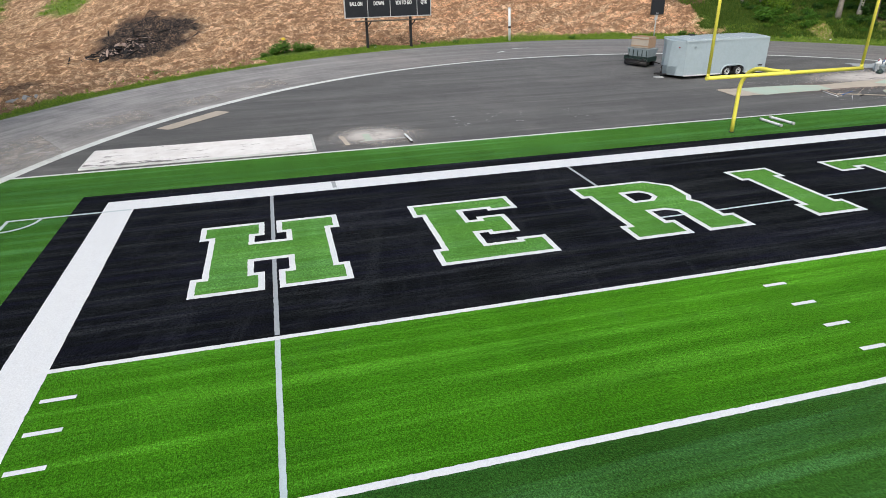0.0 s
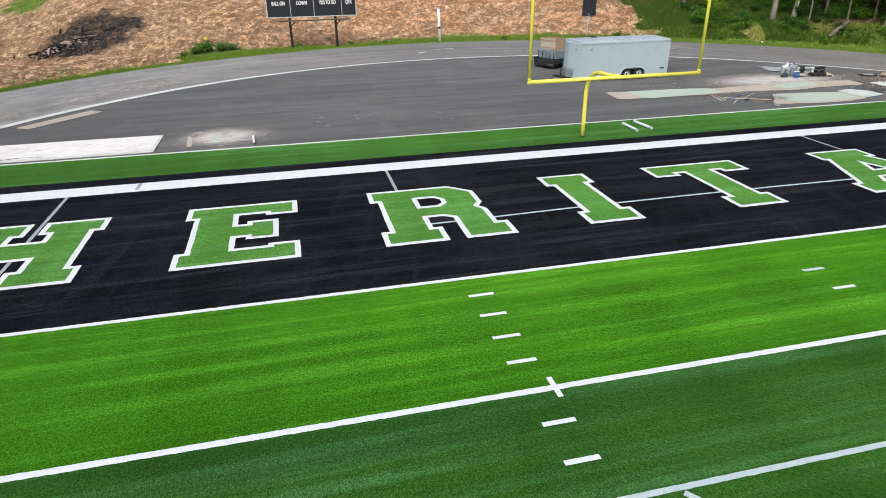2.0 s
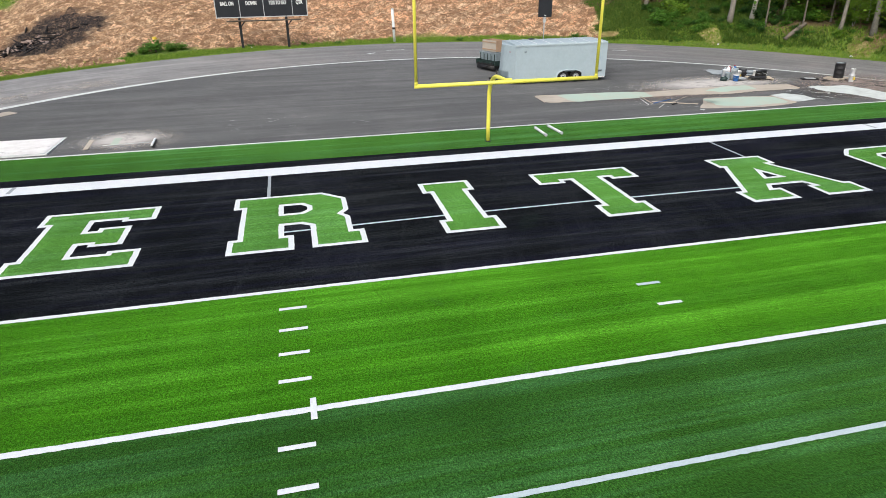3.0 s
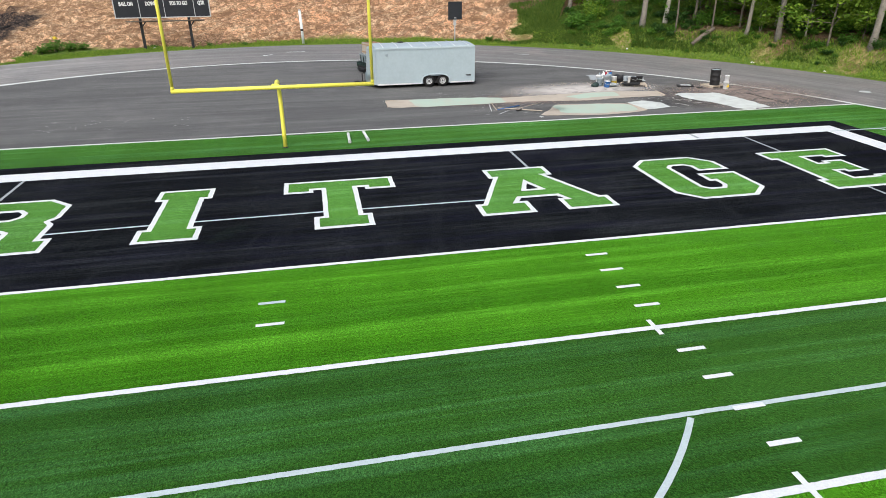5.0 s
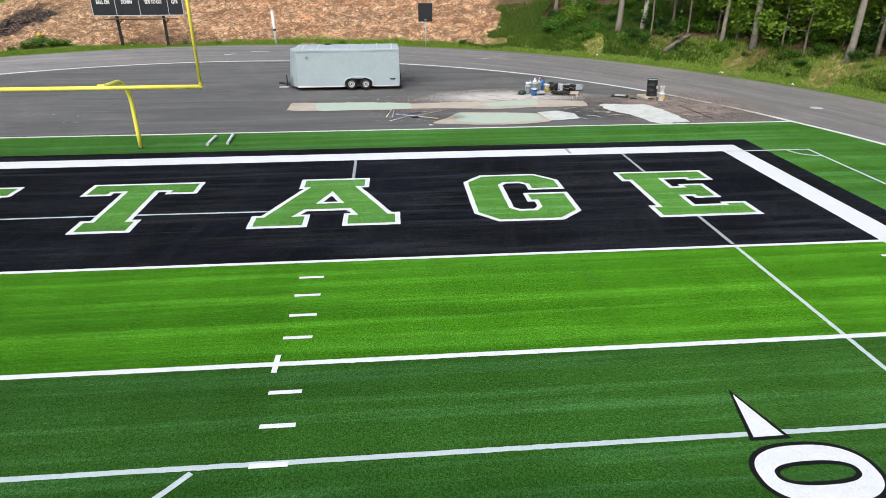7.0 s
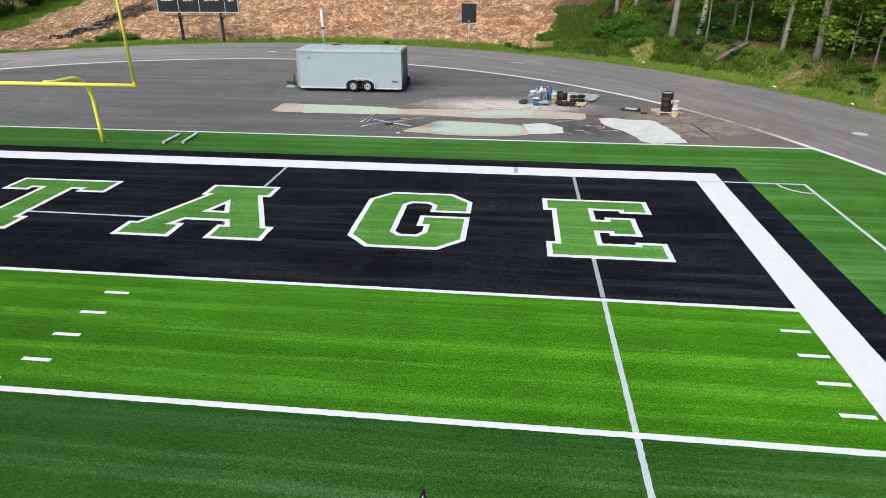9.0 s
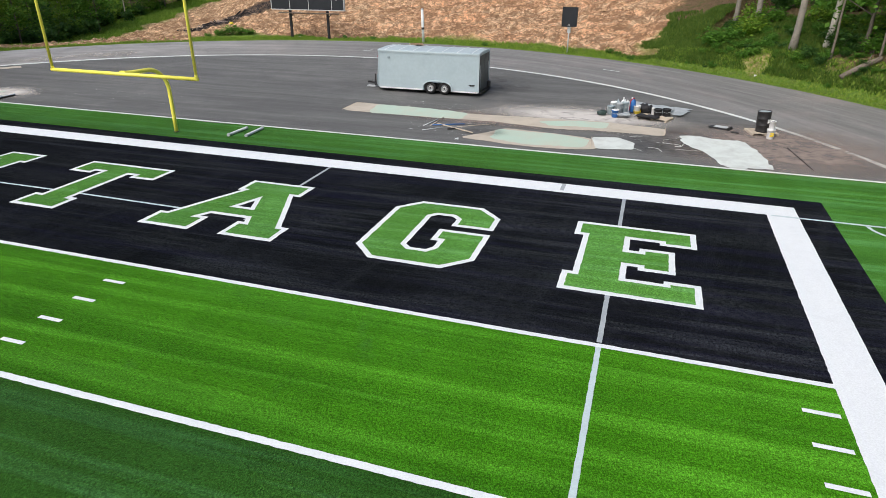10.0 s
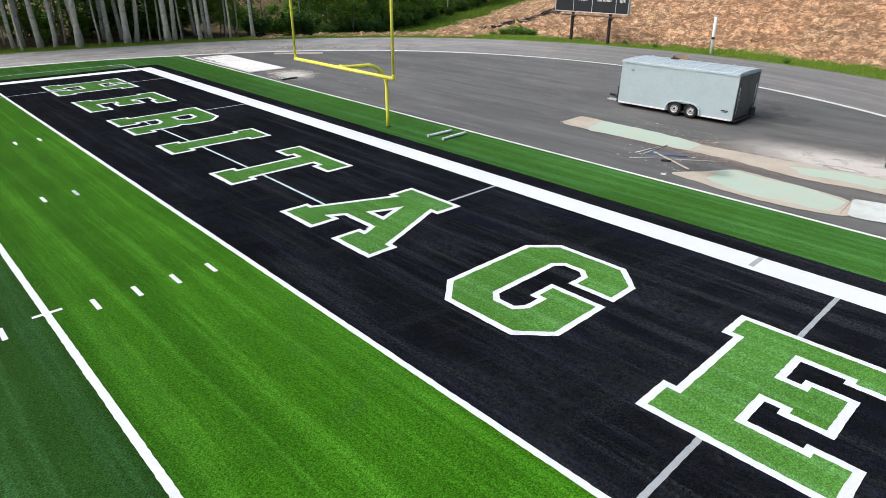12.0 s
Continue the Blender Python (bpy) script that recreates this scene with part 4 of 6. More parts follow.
def spreader():
    """A dark turf machine with a plywood crate on top, behind the trailer's nose."""
    x, y = 29.9, 28.5
    m = thing("turf_spreader", x, y, apron_z(y), -65, label="dark green turf spreading machine with a plywood crate on it", category="machine")
    hop = bmesh.new()
    lo = [hop.verts.new(v) for v in ((-0.75, -0.45, 0.62), (0.75, -0.45, 0.62), (0.75, 0.45, 0.62), (-0.75, 0.45, 0.62))]
    hi = [hop.verts.new(v) for v in ((-0.85, -0.6, 1.15), (0.85, -0.6, 1.15), (0.85, 0.6, 1.15), (-0.85, 0.6, 1.15))]
    for i in range(4):
        hop.faces.new((lo[i], lo[(i + 1) % 4], hi[(i + 1) % 4], hi[i]))
    hop.faces.new(hi)
    hop.faces.new(lo[::-1])
    part("hopper", hop, PALE_STEEL, m, "pale steel hopper")
    for k in range(5):
        part("rib", box(0.04, 0.04, 0.5, (-0.7 + 0.35 * k, -0.56, 0.9), 0.006), DARK_GREEN, m)
    part("side_guard", box(0.05, 1.1, 0.3, (0.93, -0.2, 0.5), 0.02), DARK_GREEN, m)
    part("side_guard", box(0.05, 1.1, 0.3, (-0.93, -0.2, 0.5), 0.02), DARK_GREEN, m)
    part("hose", tube([(0.6, -0.62, 0.55), (0.2, -0.85, 0.25), (-0.4, -0.9, 0.12), (-0.9, -0.75, 0.3)], 0.035, 8), BLACK_METAL, m)
    part("chassis", box(1.55, 0.9, 0.34, (0, 0, 0.44), 0.04), DARK_GREEN, m)
    part("brush_housing", join(box(1.8, 0.35, 0.32, (0, -0.55, 0.30), 0.05), tube([(-0.85, -0.62, 0.2), (0.85, -0.62, 0.2)], 0.16, 14)), BLACK_METAL, m)
    for k in range(6):
        part("bracket", box(0.05, 0.5, 0.10, (-0.75 + 0.3 * k, -0.55, 0.47), 0.01), DARK_GREEN, m)
    for sx in (-0.6, 0.6):
        for sy in (-0.1, 0.42):
            part("wheel", tube([(sx - 0.09, sy, 0.17), (sx + 0.09, sy, 0.17)], 0.17, 16), RUBBER, m)
    crate = part("crate", box(1.35, 0.03, 0.72, (0, -0.42, 1.55), 0.004), TAN_FILL, m, "pale plywood panel")
    part("crate_side", box(0.03, 0.84, 0.70, (0.68, 0, 1.55), 0.004), PLYWOOD, m, "brown plywood panel")
    part("crate_side", box(0.03, 0.84, 0.70, (-0.68, 0, 1.55), 0.004), PLYWOOD, m)
    part("crate_side", box(1.35, 0.03, 0.72, (0, 0.42, 1.55), 0.004), PLYWOOD, m)
    for k in (0, 1):
        part("batten", box(1.38, 0.03, 0.06, (0, -0.45, 1.32 + 0.46 * k), 0.004), PLYWOOD, crate)
    part("drawbar", tube([(0.8, 0, 0.35), (1.5, -0.1, 0.25)], 0.04, 8), BLACK_METAL, m)


spreader()


# ---------------------------------------------------------------- scoreboard, play clock, white post
def text_part(words, size, parent, x, y, z, mat, name="lettering"):
    cu = bpy.data.curves.new("lettering", "FONT")
    cu.body, cu.size, cu.align_x, cu.align_y, cu.extrude, cu.offset = words, size, "CENTER", "CENTER", 0.006, 0.004
    tmp = bpy.data.objects.new("tmp", cu)
    scene.collection.objects.link(tmp)
    me = bpy.data.meshes.new_from_object(tmp.evaluated_get(bpy.context.evaluated_depsgraph_get()))
    bpy.data.objects.remove(tmp)
    bold = bmesh.new()
    for k, (dx, dy) in enumerate(((0, 0), (0.02, 0.004), (-0.02, -0.004), (0.0, 0.012))):
        for v in me.vertices:
            v.co += Vector((dx, dy, 0.0015 * k))
        bold.from_mesh(me)
        for v in me.vertices:
            v.co -= Vector((dx, dy, 0.0015 * k))
    bold.to_mesh(me)
    bold.free()
    me.materials.clear()
    me.materials.append(mat)
    ob = new(name, me)
    ob.matrix_basis = pose(x, y, z, 90, 0, 0) @ Matrix.Diagonal((0.70, 1.12, 1, 1))
    ob.parent = parent
    return tagged(ob, "white capital letters")


def scoreboard():
    x, y = 14.5, 42.0
    z = 0.62
    s = thing("scoreboard", x, y, z, 2.5, label="black football scoreboard on two dark steel posts by the bank", category="scoreboard")
    half, zb, zt = 3.56, 2.42, 4.9
    panel = part("panel", box(2 * half, 0.22, zt - zb, (0, 0, (zb + zt) / 2), 0.015), BOARD_BLACK, s, "black board with white rules")
    row = zb + 1.42
    frame_bm = box(2 * half + 0.08, 0.26, 0.07, (0, 0, zb - 0.01), 0.008)
    for sx in (-1, 1):
        join(frame_bm, box(0.07, 0.26, zt - zb, (sx * (half + 0.01), 0, (zb + zt) / 2), 0.008))
    join(frame_bm, box(2 * half + 0.08, 0.26, 0.07, (0, 0, zt), 0.008))
    part("frame", frame_bm, PIPE_GREY, s, "thin grey metal frame")
    cells = (-half, -1.72, 0.14, 2.40, half)
    for c in cells[1:-1]:
        part("divider", box(0.05, 0.02, 1.40, (c, -0.12, zb + 0.72), 0.004), PIPE_GREY, panel)
    part("divider", box(2 * half - 0.1, 0.02, 0.05, (0, -0.12, row), 0.004), PIPE_GREY, panel)
    for words, a, b in (("BALL ON", 0, 1), ("DOWN", 1, 2), ("YDS TO GO", 2, 3), ("QTR", 3, 4)):
        text_part(words, 0.36, panel, (cells[a] + cells[b]) / 2, -0.135, zb + 1.02, WHITE_PAINT)
    for sx in (-1.85, 1.85):
        part("post", box(0.20, 0.20, zb + 0.9, (sx, 0.12, (zb + 0.6) / 2 - 0.2), 0.015), POST_BLACK, s)
        part("brace", tube([(sx + 0.05, -0.02, zb - 0.75), (sx + 0.42, -0.02, zb - 0.30)], 0.045, 8), POST_BLACK, s)
    part("walkway", join(box(5.9, 0.14, 0.10, (0.1, -0.10, zb - 0.29), 0.01), box(5.9, 0.35, 0.03, (0.1, -0.26, zb - 0.25), 0.008)), LOG_BARK, s, "brown service walkway")


scoreboard()


def play_clock():
    x, y = 38.15, 40.25
    z = land_z(x, y)
    c = thing("play_clock", x, y, z - 0.05, -6, label="black play clock board on a thin grey pole", category="play clock")
    part("pole", tube([(0, 0, 0), (0, 0, 2.2)], 0.05, 12), PIPE_GREY, c)
    board = part("board", box(1.10, 0.16, 1.36, (0, -0.06, 2.74), 0.02), BOARD_BLACK, c)
    part("rim", join(join(box(1.16, 0.20, 0.05, (0, -0.06, 2.05), 0.006), box(1.16, 0.20, 0.05, (0, -0.06, 3.43), 0.006)),
                     join(box(0.05, 0.20, 1.40, (-0.56, -0.06, 2.74), 0.006), box(0.05, 0.20, 1.40, (0.56, -0.06, 2.74), 0.006))), POST_BLACK, c)
    part("label_bar", box(0.18, 0.01, 0.05, (0, -0.15, 2.16), 0.002), WHITE_PAINT, board)
    part("bracket", box(0.30, 0.12, 0.16, (0, 0, 1.98), 0.02), PIPE_GREY, c)
    part("control_box", box(0.24, 0.12, 0.3, (0.0, 0.0, 1.72), 0.02), PIPE_GREY, c)


play_clock()


def white_post():
    x, y = 25.3, 42.6
    z = land_z(x, y)
    p = thing("white_post", x, y, z - 0.05, label="tall white pipe post with a dark band on the verge", category="post")
    part("pipe", tube([(0, 0, 0), (-0.04, 0, 1.4), (-0.09, 0, 2.75)], [0.115, 0.115, 0.11], 18), PVC, p)
    part("band", tube([(-0.032, 0, 1.12), (-0.037, 0, 1.3)], 0.121, 18), POST_BLACK, p)
    part("cap", lathe([(0.12, 0), (0.12, 0.06), (0.07, 0.10)], 16, at=(-0.09, 0, 2.74)), PIPE_GREY, p)


white_post()

# ---------------------------------------------------------------- marks and fillings on the asphalt


def patch_loop(cx, cy, a, b, turn, seed, ragged=0.12, n=72, square=3.0):
    """A ragged rounded outline."""
    out, c, s = [], math.cos(radians(turn)), math.sin(radians(turn))
    for k in range(n):
        t = 2 * math.pi * k / n
        u = a * math.copysign(abs(math.cos(t)) ** (2 / square), math.cos(t))
        v = b * math.copysign(abs(math.sin(t)) ** (2 / square), math.sin(t))
        w = 1 + ragged * noise.noise(Vector((3 * math.cos(t), 3 * math.sin(t), seed))) + 0.5 * ragged * noise.noise(Vector((9 * math.cos(t), 9 * math.sin(t), seed)))
        out.append((cx + w * (u * c - v * s), cy + w * (u * s + v * c)))
    return out


def filling(name, loop, mat, lift, label):
    bm = sheet(loop, 0.0)
    for v in bm.verts:
        v.co.z = apron_z(v.co.y) + lift
    return tagged(new(name, mesh_of(bm, name, mat)), label, "asphalt patch", kind="structure")


def soft_film(name, c, amount, lo=0.36, hi=0.68):
    """A thin film, of dust, scuffs or painted shade, that fades out to its edge."""
    m = Mat(name, rough=0.95, spec=0.1)
    at = m.node("ShaderNodeTexCoord").outputs["Generated"]
    n = m.node("ShaderNodeVectorMath", Vector=at)
    n.operation = "DISTANCE"
    n.inputs[1].default_value = (0.5, 0.5, 0.5)
    edge = m.ramp(n.outputs["Value"], 0.2, 0.5, 1.0, 0.0)
    grain = m.ramp(m.noise(1.4, 7, 0.75, distort=0.6), lo, hi)
    m.color(m.mix(m.noise(3, 4), c, shade(c, 0.8)))
    m.put(m.b.inputs["Alpha"], m.mul(m.mul(edge, grain), amount))
    return m.m


DUST_PALE = soft_film("pale_dust", (0.50, 0.47, 0.43), 0.95)
DUST_BRIGHT = soft_film("bright_dust", (0.60, 0.575, 0.545), 0.95, 0.15, 0.5)
DUST_TAN = soft_film("tan_dust", (0.33, 0.27, 0.24), 0.85, 0.2, 0.6)
SCUFF_AND_SHADE = soft_film("dark_scuffs_and_shade", (0.05, 0.05, 0.052), 0.45)


def dust(cx, cy, a, b, mat, lift, label, turn=0.0):
    bm = sheet([(u, v) for u, v in ((-a, -b), (a, -b), (a, b), (-a, b))], 0.0)
    bmesh.ops.subdivide_edges(bm, edges=bm.edges[:], cuts=5, use_grid_fill=True)
    slope = math.degrees(math.atan(0.018 if cy < 25 else 0.024))
    ob = tagged(new("dust_or_shade_film", mesh_of(bm, "dust_or_shade_film", mat)), label, "dust", kind="structure")
    ob.matrix_basis = pose(cx, cy, apron_z(cy) + lift, slope, 0, turn)
    return ob


dust(41.5, 20.4, 5.2, 1.9, DUST_BRIGHT, 0.0045, "bright pale dust on the asphalt")
dust(41.5, 20.6, 6.2, 2.6, DUST_PALE, 0.004, "pale dust blown over the asphalt")
dust(38.0, 18.6, 9.0, 1.6, DUST_TAN, 0.002, "tan dust round the fillings")
dust(50.2, 17.3, 5.6, 4.4, DUST_TAN, 0.003, "brownish dust on the asphalt")
dust(9.1, 15.8, 2.6, 2.0, DUST_PALE, 0.004, "pale dust swept on the asphalt")
dust(8.9, 15.9, 2.0, 1.5, DUST_BRIGHT, 0.006, "pale dust swept on the asphalt")
dust(37.8, 16.2, 1.3, 0.75, SCUFF_AND_SHADE, 0.0125, "dark scuffs over the end of a filling", -20)
dust(41.3, 19.75, 0.9, 0.28, DUST_BRIGHT, 0.0135, "bright dust on the asphalt")
dust(45.6, 16.6, 2.6, 2.2, SCUFF_AND_SHADE, 0.004, "dark scuffed asphalt")
# the trailer's shadow, painted on the asphalt as a dark film
dust(34.5, 26.5, 4.5, 4.0, SCUFF_AND_SHADE, 0.003, "dark film painted as the trailer's shadow on the asphalt")
dust(-5.5, 18.0, 5.0, 2.6, DUST_PALE, 0.004, "pale dust over the track", 60)
dust(4.5, 29.5, 4.5, 1.4, DUST_PALE, 0.004, "pale dust along the track line", 38)
dust(-2.5, 22.8, 3.0, 1.4, DUST_PALE, 0.005, "pale dust along the track line", 52)
dust(0.8, 26.0, 2.6, 1.2, DUST_PALE, 0.005, "pale dust along the track line", 44)

# long filled strip: tan, then mint, tan again, mint again; a second one below it ends in fresh white
def blot(corners, seed, amp=0.05, cut=0.2):
    """A poured patch: its corners rounded off, its edge uneven."""
    loop = [Vector(c) for c in corners]
    for _ in range(3):
        loop = [q for i, a in enumerate(loop) for q in (a.lerp(loop[(i + 1) % len(loop)], cut), a.lerp(loop[(i + 1) % len(loop)], 1 - cut))]
    out = []
    for x, y in ragged([tuple(v) for v in loop], 0.004, 0.12, seed):
        v = Vector((x, y, seed))
        out.append((x + amp * noise.noise(v * 1.6), y + amp * (noise.noise(v * 1.1 + Vector((5, 0, 0))) + 0.6 * noise.noise(v * 4.0))))
    return out


filling("asphalt_filling", blot(((29.52, 17.95), (29.6, 19.8), (32.5, 19.62), (36, 19.15), (39.7, 19.4), (42.9, 19.6), (45.65, 19.1), (45.6, 17.85), (43.1, 17.9), (40.3, 17.6), (38.0, 18.0), (36.0, 18.0), (34.6, 17.85), (32.5, 17.9)), 1.0, 0.09, 0.12), TAN_FILL, 0.007, "long strip of dried tan filler in the asphalt")
filling("asphalt_filling", blot(((30.9, 19.75), (32.5, 19.68), (34.3, 19.6), (36.1, 19.25), (36.0, 17.98), (34.7, 17.85), (33.0, 17.9), (31.1, 17.75)), 2.0, 0.12, 0.12), MINT_FILL, 0.011, "pale mint green filler in the asphalt")
filling("asphalt_filling", blot(((39.7, 18.75), (41.5, 19.3), (43.1, 19.4), (43.0, 18.3), (41.5, 18.2), (40.4, 18.1)), 3.0, 0.16, 0.12), MINT_FILL, 0.011, "pale mint green filler in the asphalt")
filling("asphalt_filling", blot(((36.75, 14.85), (38.2, 16.5), (38.5, 17.0), (40.1, 16.85), (42.6, 16.5), (42.95, 14.9), (41.3, 14.4), (39.1, 14.5)), 4.0, 0.08, 0.12), TAN_FILL, 0.007, "dried tan filler in the asphalt")
filling("asphalt_filling", blot(((38.2, 16.8), (40, 16.72), (42.5, 16.42), (42.4, 14.95), (39.8, 14.65), (38.2, 15.15)), 5.0, 0.16, 0.12), MINT_FILL, 0.011, "pale mint green filler in the asphalt")
filling("asphalt_filling", blot(((42.48, 16.7), (43.65, 16.95), (44.35, 16.3), (44.4, 15.25), (42.85, 14.95)), 6.0, 0.05, 0.09), WHITE_FILL, 0.010, "fresh white filler in the asphalt")
filling("asphalt_filling", blot(((46.2, 18.2), (47.4, 18.3), (48.95, 17.9), (49.35, 16.2), (49.6, 14.05), (48.1, 14.05), (47.4, 15.2), (46.35, 16.85)), 7.0, 0.3, 0.14), WHITE_FILL, 0.010, "pale white filler in the asphalt")
filling("asphalt_filling", blot(((-0.8, 20.0), (-0.12, 19.6), (2.5, 22.45), (1.8, 23.0)), 9.0, 0.04, 0.06), TAN_FILL, 0.008, "strip of dried tan filler in the asphalt")
filling("asphalt_filling", blot(((8.44, 16.2), (8.76, 16.2), (8.78, 15.03), (8.46, 15.03)), 10.0, 0.02, 0.05), MINT_FILL, 0.016, "small mint green filler patch")
tagged(new("drain_cover", mesh_of(sheet(patch_loop(57.6, 16.5, 0.32, 0.30, 0, 11, 0.03, 48, 2.2), apron_z(16.5) + 0.0), "drain_cover", PIPE_GREY)), "pale round drain cover in the track", "drain cover", kind="structure")
for (x0, y0), (x1, y1), w in (((23.9, 38.2), (25.4, 38.25), 0.12), ((22.2, 36.8), (22.9, 37.2), 0.22), ((41.5, 33.9), (42.6, 33.4), 0.10)):
    d = Vector((x1 - x0, y1 - y0)).normalized()
    nrm = Vector((-d.y, d.x)) * w / 2
    filling("track_mark", [(x0 + nrm.x, y0 + nrm.y), (x0 - nrm.x, y0 - nrm.y), (x1 - nrm.x, y1 - nrm.y), (x1 + nrm.x, y1 + nrm.y)][::-1], CURB, 0.002, "faded white paint mark on the track")


def chalk(x0, y0, x1, y1, n, seed):
    """Crumbs and drips of dried filler."""
    rnd = random.Random(seed)
    bm = bmesh.new()
    for _ in range(n):
        x, y = rnd.uniform(x0, x1), rnd.uniform(y0, y1)
        a, l, w = rnd.uniform(-0.5, 0.5), 0.02 + 0.16 * rnd.random() ** 3, rnd.uniform(0.008, 0.025)
        z = apron_z(y) + 0.006
        c, s = math.cos(a), math.sin(a)
        vs = [bm.verts.new((x + u * c - v * s, y + u * s + v * c, z)) for u, v in ((-l, 0), (0, -w), (l, 0), (0, w))]
        bm.faces.new(vs)
    tagged(new("filler_crumbs", mesh_of(bm, "filler_crumbs", WHITE_FILL)), "crumbs of dried white filler", "debris", kind="stuff")


chalk(32.5, 19.9, 36.5, 21.2, 60, 1)
chalk(43.5, 16.5, 47.0, 18.2, 60, 2)
chalk(33.8, 15.3, 38.0, 17.4, 60, 3)
chalk(13.0, 16.2, 20.0, 18.4, 40, 4)
chalk(6.6, 14.4, 10.8, 17.0, 60, 5)
chalk(29.3, 18.2, 30.6, 19.6, 24, 6)

rnd = random.Random(41)
for k in range(6):
    x, y, a = rnd.uniform(44.0, 46.4), rnd.uniform(15.3, 17.6), rnd.uniform(-0.6, 0.9)
    pts = []
    for i in range(8):
        pts.append((x, y, apron_z(y) + 0.003))
        a += rnd.gauss(0, 0.45)
        x, y = x + 0.13 * math.cos(a), y + 0.13 * math.sin(a)
    tagged(new("filler_trail", mesh_of(tube(pts, rnd.uniform(0.006, 0.013), 6), "filler_trail", WHITE_FILL)), "thin trail of dried white filler on the asphalt", "asphalt patch", kind="structure")

# the covered jump pit
pit = tagged(new("jump_pit", mesh_of(box(9.07, 2.73, 0.06, (1.745, 15.56, apron_z(15.5) + 0.0), 0.015), "jump_pit", CURB)), "long jump pit with a pale concrete edge", "jump pit", kind="structure")
cover = bmesh.new()
nx, ny = 90, 28
rows = [[cover.verts.new((-2.70 + 8.86 * i / nx, 14.27 + 2.56 * k / ny, apron_z(15.5) + 0.045 + 0.012 * noise.noise(Vector((i * 0.16, k * 0.3, 0))) + 0.014 * abs(noise.noise(Vector((i * 0.05, k * 0.22, 3)))))) for k in range(ny + 1)] for i in range(nx + 1)]
for i in range(nx):
    for k in range(ny):
        cover.faces.new((rows[i][k], rows[i + 1][k], rows[i + 1][k + 1], rows[i][k + 1])).smooth = True
m = Mat("stained_cover", rough=0.85, spec=0.2)
sheet_tone = m.mix(m.ramp(m.noise(1.4, 6, 0.7), 0.4, 0.65, 0.0, 0.5), (0.80, 0.80, 0.79), (0.60, 0.58, 0.56))
nearness = m.ramp(m.node("ShaderNodeSeparateXYZ", Vector=m.co).outputs["Y"], 15.6, 14.3)
blotch = m.mul(m.noise(1.5, 7, 0.75, stretch=(0.45, 1.6, 1.0)), m.mul(m.mul(nearness, 0.15), m.ramp(m.node("ShaderNodeSeparateXYZ", Vector=m.co).outputs["X"], 3.5, -2.0)), "ADD")
sheet_tone = m.mix(m.mul(m.ramp(blotch, 0.585, 0.64), 0.85), sheet_tone, (0.09, 0.085, 0.085))
m.color(m.mix(m.mul(m.ramp(m.noise(0.5, 6, 0.7), 0.5, 0.7), 0.2), sheet_tone, (0.45, 0.42, 0.40)))
COVER = m.bump(m.noise(2.5, 5, 0.7), 0.5, 0.05).m
part("pit_cover", cover, COVER, pit, "dirty white sheet over the pit")


def bar_thing(name, pts, rad, mat, label, cat, sides=8):
    p0 = pts[0]
    o = thing(name, p0[0], p0[1], apron_z(p0[1]), label=label, category=cat)
    part("shaft", tube([(x - p0[0], y - p0[1], apron_z(y) - apron_z(p0[1]) + z) for x, y, z in pts], rad, sides), mat, o)
    return o


broom = bar_thing("push_broom", [(8.2, 14.97, 0.03), (10.28, 14.78, 0.12)], 0.014, PIPE_GREY, "wide push broom lying on the asphalt", "broom")
part("head", box(0.09, 1.2, 0.05, (2.10, -0.19, 0.11), 0.015, turn=Matrix.Rotation(radians(3), 4, "Z")), PVC, broom)
part("bristles", box(0.07, 1.16, 0.08, (2.12, -0.19, 0.05), 0.01, turn=Matrix.Rotation(radians(3), 4, "Z")), BLACK_METAL, broom)
plank = thing("board", 7.57, 15.40, apron_z(15.4), 5, label="short tan board lying on the asphalt", category="board")
part("plank", box(0.20, 1.6, 0.02, (0, 0, 0.012), 0.004), TAN_FILL, plank)

